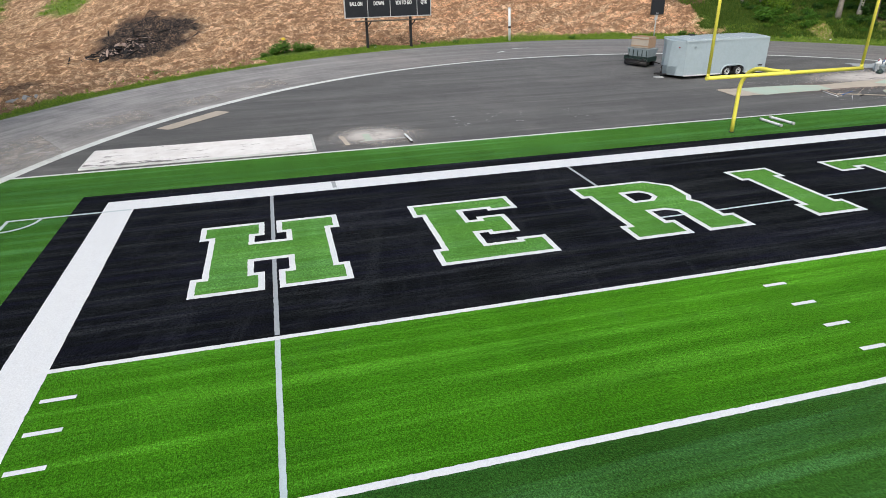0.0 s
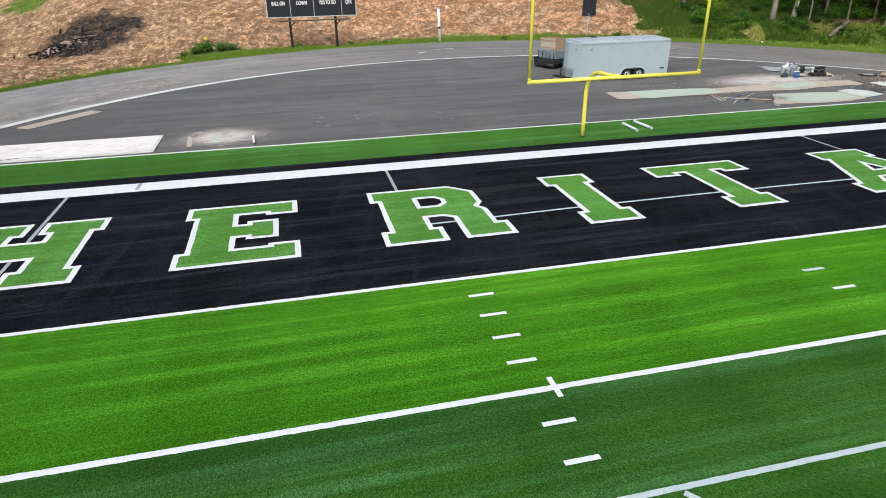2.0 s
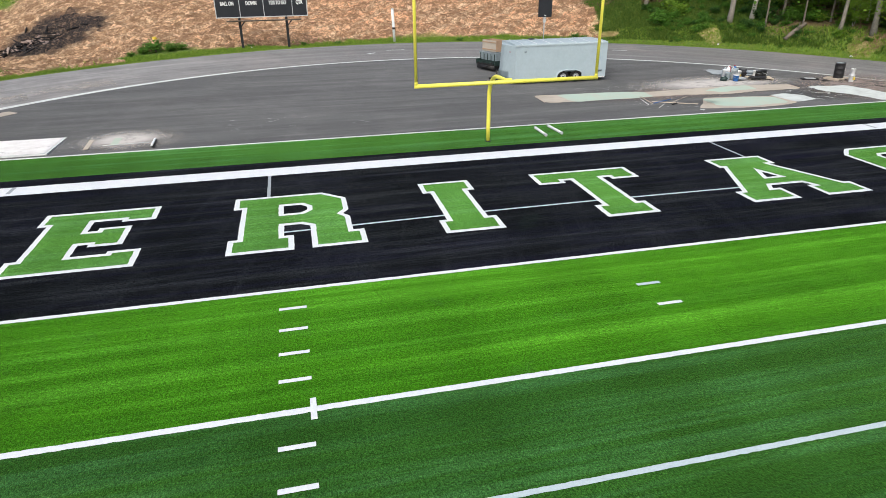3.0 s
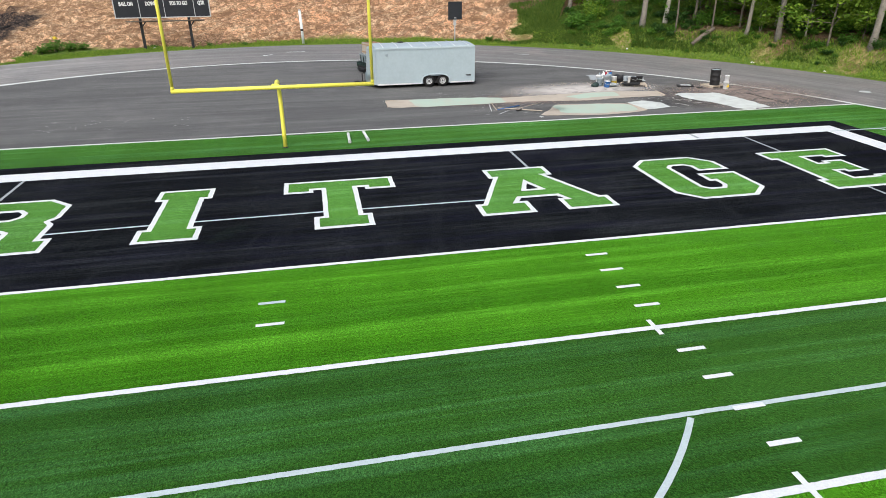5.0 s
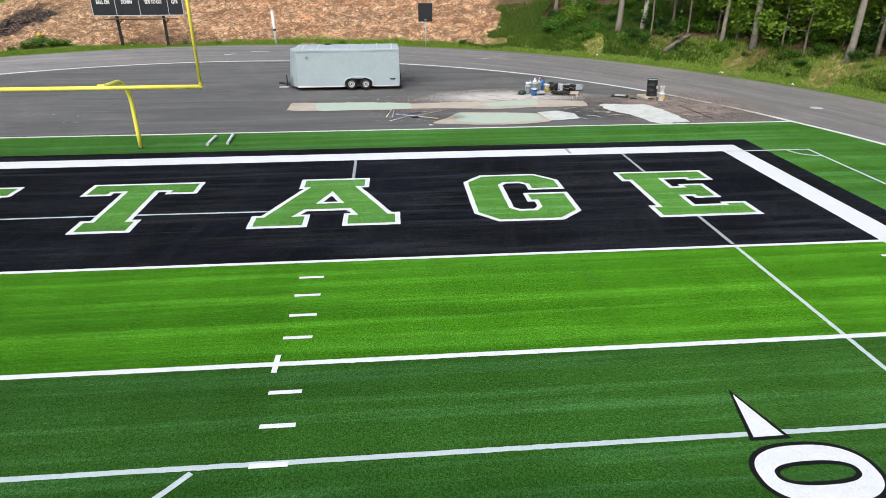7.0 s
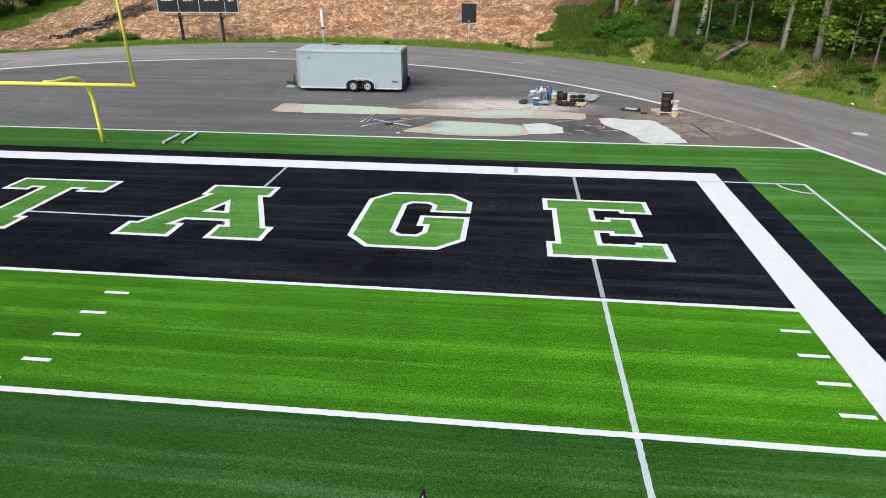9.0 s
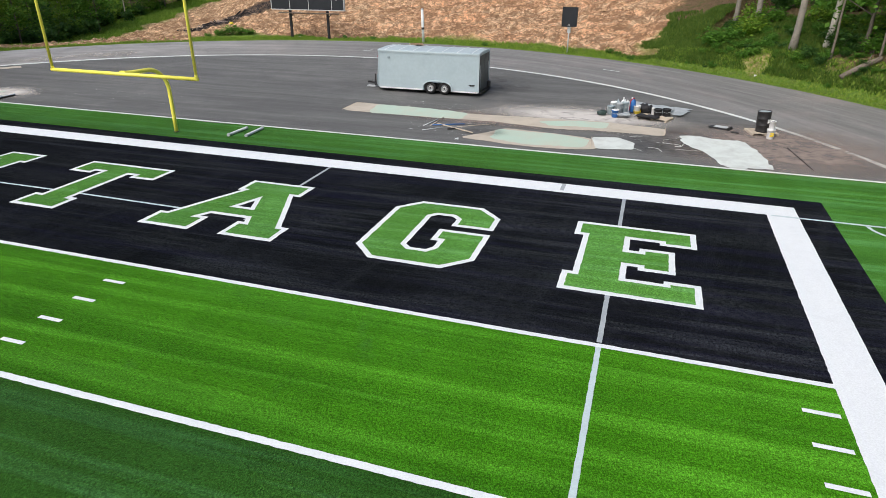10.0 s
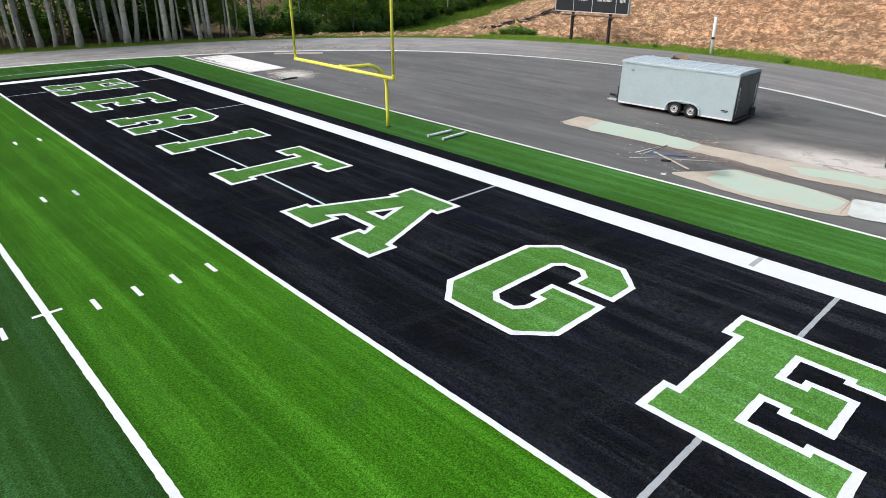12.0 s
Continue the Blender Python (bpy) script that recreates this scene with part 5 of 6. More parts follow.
# loose laths, rods and a blue tube by the fillings
lath = thing("lath", 36.26, 16.24, apron_z(16.2), -29.5, label="pale wooden lath lying on the asphalt", category="lath")
part("board", box(2.35, 0.09, 0.03, (0, 0, 0.035), 0.004), PALLET_WOOD, lath)
for pts, rad, mat, label, cat in (
        ([(35.1, 16.43, 0.03), (36.5, 17.08, 0.03)], 0.024, BLUE_PLASTIC, "blue plastic tube lying on the asphalt", "tube"),
        ([(34.72, 16.25, 0.02), (34.98, 17.6, 0.02)], 0.018, PVC, "pale grey rod lying on the asphalt", "rod"),
        ([(35.03, 16.3, 0.02), (35.17, 17.95, 0.05)], 0.018, PALLET_WOOD, "pale wooden rod lying on the asphalt", "rod"),
        ([(36.3, 16.5, 0.02), (37.9, 17.62, 0.02)], 0.012, PALLET_WOOD, "thin pale rod lying on the asphalt", "rod"),
        ([(34.9, 15.5, 0.012), (35.7, 16.28, 0.012)], 0.012, PVC, "thin pale cord lying on the asphalt", "cord"),
        ([(29.56, 18.1, 0.012), (29.62, 19.72, 0.012), (30.4, 19.75, 0.012)], 0.016, PALLET_WOOD, "thin pale lath at the end of a filling", "lath"),
        ([(45.55, 17.95, 0.015), (45.62, 19.2, 0.015)], 0.022, PALLET_WOOD, "thin pale lath at the end of a filling", "lath"),
        ([(42.62, 14.9, 0.015), (42.5, 16.75, 0.015)], 0.014, PALLET_WOOD, "thin pale lath between two fillings", "lath"),
        ([(35.98, 16.0, 0.03), (36.32, 16.15, 0.03)], 0.04, BLACK_METAL, "short dark rod on the asphalt", "rod"),
        ([(50.49, 17.5, 0.02), (50.95, 14.57, 0.02)], 0.016, BLACK_METAL, "long dark rod lying on the asphalt", "rod")):
    bar_thing(cat if cat != "tube" else "plastic_tube", pts, rad, mat, label, cat)
rag = thing("filler_lump", 36.85, 14.6, apron_z(14.6), label="splash of dried white filler on the asphalt", category="debris")
part("body", sheet([(0.13 * k * math.cos(i * 0.7), 0.2 * k * math.sin(i * 0.7)) for i, k in enumerate((1, 0.5, 1.2, 0.6, 0.9, 0.45, 1.1, 0.55, 1.0))], 0.012), WHITE_FILL, rag)


def pallet(x, y, w, d, turn, label):
    p = thing("pallet", x, y, apron_z(y), turn, label=label, category="pallet")
    for k in range(3):
        part("runner", box(0.09, d, 0.09, (-w / 2 + 0.05 + k * (w - 0.1) / 2, 0, 0.045), 0.008), PALLET_WOOD, p)
    for k in range(7):
        part("slat", box(w, 0.095, 0.02, (0, -d / 2 + 0.05 + k * (d - 0.1) / 6, 0.10), 0.004), PALLET_WOOD, p)


def bucket(x, y, z, r, h, mat, label, lid=None, handle=True, cat="bucket"):
    b = thing("bucket", x, y, z, label=label, category=cat)
    part("body", lathe([(r * 0.88, 0), (r * 0.90, 0.01), (r, h * 0.86), (r * 1.06, h * 0.87), (r * 1.06, h * 0.97), (r, h * 0.98), (r * 0.96, h * 0.9), (r * 0.85, h * 0.3)], 22), mat, b)
    if lid:
        part("lid", lathe([(r * 1.07, h * 0.97), (r * 1.07, h * 1.02), (r * 0.9, h * 1.03)], 22), lid, b)
    if handle:
        part("handle", tube([(-r * 1.05, 0, h * 0.85), (-r * 0.9, -r * 0.7, h * 0.62), (0, -r * 1.12, h * 0.52), (r * 0.9, -r * 0.7, h * 0.62), (r * 1.05, 0, h * 0.85)], 0.008, 6), PIPE_GREY, b)
    return b


pallet(49.75, 19.72, 1.2, 1.0, 12, "pale wooden pallet under a black drum")
px, py = 49.74, 19.62
drum = thing("oil_drum", px, py, apron_z(py) + 0.115, label="black steel drum with a white label on a pallet", category="drum")
drum.matrix_basis = pose(px, py, apron_z(py) + 0.115, 0, -3, 0)
prof = [(0.285, 0.0), (0.300, 0.02), (0.285, 0.05), (0.285, 0.28), (0.303, 0.30), (0.285, 0.32), (0.285, 0.57), (0.303, 0.59), (0.285, 0.61), (0.285, 0.86), (0.302, 0.89), (0.296, 0.92), (0.270, 0.91), (0.265, 0.885)]
part("body", lathe(prof, 28), BLACK_METAL, drum)
part("lid", lathe([(0.262, 0.88), (0.262, 0.888), (0.24, 0.892)], 28), PALE_STEEL, drum, "dusty grey lid")
part("label_sheet", box(0.16, 0.012, 0.17, (0.20, -0.215, 0.50), 0.003, turn=Matrix.Rotation(radians(42), 4, "Z")), WHITE_PAINT, drum, "white paper label")
part("bung", lathe([(0.04, 0.89), (0.04, 0.905), (0.02, 0.91)], 10, at=(0.12, 0.1, 0)), PIPE_GREY, drum)
pail = bucket(49.98, 18.85, apron_z(18.8), 0.16, 0.42, WHITE_PAINT, "white plastic bucket with a yellow label beside the drum", WHITE_PAINT)
part("label_sheet", box(0.15, 0.012, 0.17, (0.03, -0.155, 0.2), 0.003), YELLOW_PLASTIC, pail, "yellow label")
top = bucket(49.98, 18.85, apron_z(18.8) + 0.436, 0.13, 0.36, WHITE_PAINT, "white plastic jug standing on a bucket", None, False, "jug")
part("opening", lathe([(0.06, 0), (0.055, 0.012), (0.03, 0.016)], 12, at=(0, 0, 0.33)), POST_BLACK, top)

# work corner: sheet, buckets, bags
tarp = bmesh.new()
nx = 26
rows = []
for i in range(nx + 1):
    row = []
    for k in range(nx + 1):
        u, v = i / nx - 0.5, k / nx - 0.5
        e = 1 + 0.25 * noise.noise(Vector((u * 4, v * 4, 7)))
        x, y = 3.4 * u * e, 1.9 * v * e
        row.append(tarp.verts.new((x, y, 0.012 + 0.05 * abs(noise.noise(Vector((u * 7, v * 7, 1)))) + 0.02 * abs(noise.noise(Vector((u * 19, v * 19, 1)))))))
    rows.append(row)
for i in range(nx):
    for k in range(nx):
        tarp.faces.new((rows[i][k], rows[i + 1][k], rows[i + 1][k + 1], rows[i][k + 1]))
tp = thing("ground_sheet", 45.05, 23.2, apron_z(23.1), -20, label="crumpled grey plastic sheet on the asphalt", category="tarp")
part("sheet", tarp, TARP_GREY, tp)


def jug(x, y, h, r, mat, cap, label, tilt=0):
    j = thing("jug", x, y, apron_z(y) + 0.03, tilt, label=label, category="jug")
    part("body", lathe([(r * 0.92, 0), (r, 0.03), (r, h * 0.72), (r * 0.8, h * 0.84), (r * 0.3, h * 0.92), (r * 0.3, h)], 18), mat, j)
    part("cap", lathe([(r * 0.36, h * 0.98), (r * 0.36, h * 1.07), (r * 0.2, h * 1.08)], 12), cap, j)
    part("grip", tube([(r * 0.3, 0, h * 0.9), (r * 0.75, 0, h * 0.93), (r * 0.9, 0, h * 0.75)], 0.018, 8), mat, j)


bucket(43.2, 20.68, apron_z(20.7) + 0.02, 0.17, 0.36, BLUE_PLASTIC, "blue plastic bucket on a grey sheet", WHITE_PAINT)
bucket(44.2, 21.85, apron_z(21.8) + 0.03, 0.17, 0.38, WHITE_PAINT, "white bucket with a yellow base", None)
bucket(44.22, 21.83, apron_z(21.8) + 0.02, 0.185, 0.13, YELLOW_PLASTIC, "yellow tub round a bucket's foot", None, False, "tub")
bucket(45.22, 21.25, apron_z(21) + 0.11, 0.20, 0.34, POST_BLACK, "black bucket on a pallet", None)
bucket(45.62, 21.3, apron_z(21) + 0.11, 0.20, 0.36, POST_BLACK, "black bucket on a pallet", None)
bucket(44.98, 21.35, apron_z(21) + 0.11, 0.08, 0.36, WHITE_PAINT, "narrow white paint tin", None, False, "tin")
pallet(45.1, 20.95, 1.5, 0.9, -20, "low wooden pallet with black buckets")
for x, y, h, r, mat, cap, lab in ((43.98, 22.0, 0.66, 0.13, BLUE_PLASTIC, RED_PLASTIC, "blue jug with a red cap"), (43.5, 21.95, 0.66, 0.12, PVC, WHITE_PAINT, "pale grey jug with a white cap"),
                                  (43.9, 22.4, 0.60, 0.11, RED_PLASTIC, WHITE_PAINT, "dark red jug with a white cap"), (43.7, 21.75, 0.6, 0.12, PVC, WHITE_PAINT, "pale grey jug with a white cap")):
    jug(x, y, h, r, mat, cap, lab)
for x, y, h, r, mat, lab in ((42.95, 21.2, 0.44, 0.17, PALE_STEEL, "dusty grey plastic bucket on a sheet"), (43.35, 21.2, 0.60, 0.18, TARP_GREY, "dusty grey plastic bucket on a sheet"),
                             (43.62, 21.4, 0.62, 0.16, PALE_STEEL, "tall grey pail stacked in another"), (43.05, 21.6, 0.55, 0.16, PVC, "pale grey pail streaked with paint"),
                             (43.75, 21.0, 0.16, 0.14, TARP_GREY, "low grey tub on a sheet")):
    bucket(x, y, apron_z(y) + 0.03, r, h, mat, lab, None, h > 0.3)


def lump(sx, sy, sz, seed, sub=3, rough=0.25):
    bm = bmesh.new()
    bmesh.ops.create_icosphere(bm, subdivisions=sub, radius=1.0)
    for v in bm.verts:
        k = 1 + rough * noise.noise(v.co * 1.7 + Vector((seed, 0, 0))) + 0.5 * rough * noise.noise(v.co * 4 + Vector((0, seed, 0)))
        v.co = Vector((v.co.x * sx * k, v.co.y * sy * k, max(0.0, (v.co.z + 0.55)) * sz * k))
    for f in bm.faces:
        f.smooth = True
    return bm


for x, y, s, mat, lab, cat in ((44.62, 22.1, (0.56, 0.42, 0.44), POST_BLACK, "heap of black netting on a sheet", "netting"), (44.5, 20.75, (0.45, 0.4, 0.14), BLACK_METAL, "dark crumpled rag on the asphalt", "rag"), (43.6, 20.7, (0.5, 0.3, 0.12), TARP_GREY, "grey crumpled rag on the asphalt", "rag"), (45.7, 22.5, (0.5, 0.35, 0.14), TARP_GREY, "crumpled end of a grey sheet", "sheet"), (42.55, 20.95, (0.36, 0.28, 0.24), DARK_GREEN, "small dark pump unit on the asphalt", "pump"),
                               (44.95, 20.6, (0.62, 0.36, 0.16), POST_BLACK, "dark folded bag on a pallet", "bag"), (43.2, 21.9, (0.24, 0.2, 0.55), PALE_STEEL, "crumpled grey sack on a sheet", "bag")):
    b = thing("work_bag", x, y, apron_z(y) + 0.03 + (0.08 if s[2] < 0.2 else 0), label=lab, category=cat)
    part("body", lump(*(0.62 * v for v in s), seed=x, rough=0.5), mat, b)
for x, y, w, d, h, mat, turn, lab, nm in ((48.05, 20.05, 0.95, 0.45, 0.07, POST_BLACK, -22, "long black tray with a pale sheet on it", "tray"), (48.62, 19.4, 0.32, 0.22, 0.05, BLACK_METAL, -8, "small dark float tool", "float")):
    b = thing(nm, x, y, apron_z(y), turn, label=lab, category=nm)
    part("body", box(w, d, h, (0, 0, h / 2), 0.012), mat, b)
    if w > 0.5:
        part("sheet", box(w * 0.62, d * 0.8, 0.015, (0.02, 0.0, h + 0.012), 0.004), PIPE_GREY, b)
        part("roller", tube([(w * 0.42, -d * 0.5, h), (w * 0.42, d * 0.5, h)], 0.05, 10), BLACK_METAL, b)


# ---------------------------------------------------------------- burnt heap, log, clods
rnd = random.Random(11)
HX, HY = -9.6, 60.5
heap = thing("burnt_heap", HX, HY, land_z(HX, HY), label="heap of charred branches and scorched boards on burnt clay", category="burnt heap")


def heap_spot(spread):
    x, y = rnd.gauss(0, 1.7 * spread), rnd.gauss(0, 2.4 * spread)
    pile = 0.55 * math.exp(-(x / 2.2) ** 2 - (y / 2.8) ** 2)
    return x, y, land_z(HX + x, HY + y) - land_z(HX, HY) + pile * rnd.random()


for k in range(80):
    x, y, z = heap_spot(1.25)
    a, tilt, l = rnd.uniform(0, 3.14), rnd.uniform(-0.15, 0.45), rnd.uniform(0.5, 2.2)
    d = Vector((math.cos(a) * math.cos(tilt), math.sin(a) * math.cos(tilt), math.sin(tilt))) * l / 2
    c = Vector((x, y, z + 0.1))
    part("charred_branch", tube([tuple(c - d), tuple(c + Vector((0, 0, rnd.uniform(-0.06, 0.06)))), tuple(c + d)], [rnd.uniform(0.04, 0.11), rnd.uniform(0.04, 0.11), 0.03], 6), CHARRED, heap)
shards = []
for k in range(5):      # jagged, split boards
    b = box(1.0, 0.42, 0.10)
    for v in b.verts:
        v.co += Vector((rnd.gauss(0, 0.16), rnd.gauss(0, 0.09), rnd.gauss(0, 0.03)))
    shards.append((mesh_of(b.copy(), "scorched_board", ASH_ROCK), mesh_of(b, "charred_board", CHARRED)))
for k in range(190):
    x, y, z = heap_spot(0.85)
    s = rnd.uniform(0.2, 0.7)
    pale = rnd.random() < 0.62
    part("scorched_board" if pale else "charred_board", shards[k % 5][0 if pale else 1], None, heap,
         at=pose(x, y, z + 0.06, rnd.gauss(0, 28), rnd.gauss(0, 22), rnd.uniform(0, 360)) @ Matrix.Diagonal((s, s * rnd.uniform(0.6, 1.3), s, 1)))

rubble = thing("rubble_pile", -9.6, 30.0, land_z(-9.6, 30.0), label="low pile of broken grey concrete on the verge", category="rubble")
chunk = [mesh_of(lump(1, 1, 0.8, s, 1, 0.8), "chunk", RUBBLE) for s in (1, 5, 9)]
for me in chunk:
    me.polygons.foreach_set("use_smooth", [False] * len(me.polygons))
for k in range(26):
    x, y, s = rnd.gauss(0, 0.55), rnd.gauss(0, 0.4), rnd.uniform(0.07, 0.22)
    part("chunk", chunk[k % 3], None, rubble, at=pose(x, y, land_z(-9.6 + x, 30 + y) - land_z(-9.6, 30.0) - 0.02, rnd.gauss(0, 20), rnd.gauss(0, 20), rnd.uniform(0, 360)) @ Matrix.Diagonal((s * 1.4, s, s, 1)))

LX, LY = 56.1, 31.3
log = thing("fallen_log", LX, LY, land_z(LX, LY), label="grey-brown fallen log on the grassy bank", category="log")
spine = [(k * 0.95, k * 0.12, land_z(LX + k * 0.95, LY + k * 0.12) - land_z(LX, LY) + 0.18 + 0.08 * k) for k in (-1.0, -0.3, 0.4, 1.0)]
part("trunk", tube(spine, [0.16, 0.17, 0.16, 0.13], 12), LOG_BARK, log)
part("stub", tube([(0.3, 0.05, spine[2][2] + 0.1), (0.4, 0.1, spine[2][2] + 0.45)], [0.05, 0.03], 7), LOG_BARK, log)

CLOD = speckled("clay_clod", (0.74, 0.49, 0.30), (0.40, 0.24, 0.14), 3, 0.95, 0.1, 0.8, 20, 0.4)
clods = bmesh.new()
rnd = random.Random(5)
seeds = []
for s in range(4):
    b = lump(1, 1, 0.75, s * 3.1, 1, 0.8)
    seeds.append(([v.co.copy() for v in b.verts], [[v.index for v in f.verts] for f in b.faces]))
    b.free()
cv, cf = [], []
while len(cf) < 90000:
    deg, d = rnd.uniform(56, 132), 1.6 + 40 * rnd.random() ** 1.4
    x, y = CX + (R_OUT + d) * math.cos(radians(deg)), CY + (R_OUT + d) * math.sin(radians(deg))
    if rnd.random() > clay_share(x, y) * (0.35 + noise.noise(Vector((x, y, 8)) * 0.5)) * (1.0 if burnt_share(x, y) < 0.05 else 0.0):
        continue
    vs, fs = seeds[rnd.randrange(4)]
    s = 0.03 + 0.15 * rnd.random() ** 4
    m = pose(x, y, land_z(x, y) - 0.3 * s, 0, 0, rnd.uniform(0, 360)) @ Matrix.Diagonal((s * rnd.uniform(0.8, 1.6), s, s * rnd.uniform(0.6, 1.1), 1))
    o = len(cv)
    cv += [tuple(m @ v) for v in vs]
    cf += [tuple(i + o for i in f) for f in fs]
me = bpy.data.meshes.new("clay_clods")
me.from_pydata(cv, [], cf)
me.materials.append(CLOD)
tagged(new("clay_clods", me), "clods of orange clay on the bare bank", "clods", kind="stuff")

# ---------------------------------------------------------------- grass, weeds, shrubs and trees


def blades(name, count, spot, mat, label, tall, seed, wide=0.03):
    """Upright tapering blades, each on the ground at spot(rnd)."""
    rnd = random.Random(seed)
    vs, fs = [], []
    while len(fs) < count:
        p = spot(rnd)
        if p is None:
            continue
        x, y, k = p
        z = land_z(x, y)
        h = tall * k * rnd.uniform(0.5, 1.2)
        for _ in range(3):
            a, w = rnd.uniform(0, 6.28), wide * rnd.uniform(0.7, 1.5)
            bx, by = x + rnd.gauss(0, 0.05), y + rnd.gauss(0, 0.05)
            lx, ly = rnd.gauss(0, 0.45) * h, rnd.gauss(0, 0.45) * h
            o = len(vs)
            vs += [(bx - w * math.cos(a), by - w * math.sin(a), z - 0.03), (bx + w * math.cos(a), by + w * math.sin(a), z - 0.03), (bx + lx, by + ly, z + h)]
            fs.append((o, o + 1, o + 2))
    me = bpy.data.meshes.new(name)
    me.from_pydata(vs, [], fs)
    me.materials.append(mat)
    return tagged(new(name, me), label, "grass", kind="stuff")


def verge_spot(rnd):
    deg = rnd.uniform(3, 178)
    d = rnd.uniform(0.15, 2.6 if deg > 62 else 3.6)
    x, y = CX + (R_OUT + d) * math.cos(radians(deg)), CY + (R_OUT + d) * math.sin(radians(deg))
    if clay_share(x, y) > 0.5 and rnd.random() < 0.92:
        return None
    return x, y, 0.5 + 0.25 * d * (1 + noise.noise(Vector((x, y, 0)) * 0.7))


def bank_spot(rnd):
    deg, d = rnd.uniform(5, 66), rnd.uniform(1.5, 11)
    x, y = CX + (R_OUT + d) * math.cos(radians(deg)), CY + (R_OUT + d) * math.sin(radians(deg))
    lush = (0.95 if deg > 47 else 0.10 if d > 2.4 else 0.40) + 0.8 * noise.noise(Vector((x, y, 6)) * 0.5) - 0.03 * d
    if clay_share(x, y) > 0.4 or rnd.random() > lush or bare_share(x, y) > 0.3:
        return None
    return x, y, 1.0 + 0.8 * noise.noise(Vector((x, y, 3)) * 0.5)


blades("verge_grass", 60000, verge_spot, GRASS, "uneven green grass along the track's edge", 0.16, 21)
blades("bank_grass", 60000, bank_spot, BANK_GRASS, "long green grass and weeds on the bank", 0.22, 22, 0.04)


def far_grass_spot(rnd):
    deg, r_ = rnd.uniform(104, 134), rnd.uniform(90, 150)
    x, y = CX + r_ * math.cos(radians(deg)), CY + r_ * math.sin(radians(deg))
    if clay_share(x, y) > 0.4:
        return None
    return x, y, 0.8


def left_grass_spot(rnd):
    y = rnd.uniform(34, 100)
    x = clay_left(y) - rnd.uniform(-1.0, 9.0)
    if clay_share(x, y) > 0.4 or bend(x, y)[0] < R_OUT + 1:
        return None
    return x, y, 1.2


blades("hillside_grass", 26000, left_grass_spot, GRASS, "green grass between the clay and the wood", 0.3, 24, 0.09)
blades("far_grass", 9000, far_grass_spot, GRASS, "green grass beyond the clay", 0.3, 23, 0.12)


def leaf_mesh(name, spots, size, mat, seed, droop=0.3):
    """Small folded leaves at the given places."""
    rnd = random.Random(seed)
    vs, fs = [], []
    for p, k in spots:
        s = size * k * rnd.uniform(0.65, 1.35)
        a = rnd.uniform(0, 6.28)
        n = Vector((rnd.gauss(0, 0.7), rnd.gauss(0, 0.7), 1.0)).normalized()
        u = Vector((math.cos(a), math.sin(a), -droop * rnd.random()))
        u = (u - n * u.dot(n)).normalized()
        v = n.cross(u)
        o = len(vs)
        p = Vector(p)
        vs += [tuple(p - u * s * 0.5), tuple(p + v * s * 0.34 + n * s * 0.07), tuple(p + u * s * 0.55), tuple(p - v * s * 0.34 + n * s * 0.07)]
        fs += [(o, o + 1, o + 2), (o, o + 2, o + 3)]
    me = bpy.data.meshes.new(name)
    me.from_pydata(vs, [], fs)
    me.materials.append(mat)
    return me


def make_tree(seed, tall, base_r, first, bark, leaf, leaves, leafsize, width):
    """A tapered, slightly crooked trunk with limbs, and a crown of leaf sprays at the limbs' ends."""
    rnd = random.Random(seed)
    path, radii = [], []
    x = y = 0.0
    n = 14
    for i in range(n + 1):
        t = i / n
        path.append((x, y, -0.3 + tall * t))
        radii.append(base_r * ((1 - t) ** 0.75 * 0.92 + 0.08) * (1.35 if i == 0 else 1.0))
        x += rnd.gauss(0, 0.035) * tall / n
        y += rnd.gauss(0, 0.035) * tall / n
    trunk = tube(path, radii, 10)
    sprays = []
    limbs = 22
    for k in range(limbs):
        t = first + (0.97 - first) * (k + rnd.random() * 0.6) / limbs
        i = min(n - 1, int(t * n))
        p = Vector(path[i]).lerp(Vector(path[i + 1]), t * n - i)
        a = k * 2.4 + rnd.uniform(-0.5, 0.5)
        reach = width * (1 - 0.65 * max(0.0, (t - 0.4)) / 0.6) * rnd.uniform(0.6, 1.15)
        rise = rnd.uniform(0.05, 0.5) * reach
        q = p + Vector((math.cos(a) * reach * 0.5, math.sin(a) * reach * 0.5, rise * 0.8))
        e = p + Vector((math.cos(a) * reach, math.sin(a) * reach, rise * 0.7))
        r0 = base_r * 0.28 * (1.1 - t)
        tube([tuple(p), tuple(q), tuple(e)], [r0 + 0.015, r0 * 0.6 + 0.01, 0.008], 5, trunk, False)
        for c, s in ((q, 0.45), (p.lerp(e, 0.75), 0.7), (e, 0.9)):
            sprays.append((c, s * reach * 0.42))
            sprays.append((c + Vector((rnd.gauss(0, 0.3), rnd.gauss(0, 0.3), rnd.gauss(0, 0.3))) * reach * 0.5, s * reach * 0.34))
    spots = []
    while len(spots) < leaves:
        c, s = sprays[rnd.randrange(len(sprays))]
        d = Vector((rnd.gauss(0, 1), rnd.gauss(0, 1), rnd.gauss(0, 0.55)))
        spots.append((c + d * s * 0.75, 1.0))
    return mesh_of(trunk, "trunk", bark), leaf_mesh("crown", spots, leafsize, leaf, seed + 50)


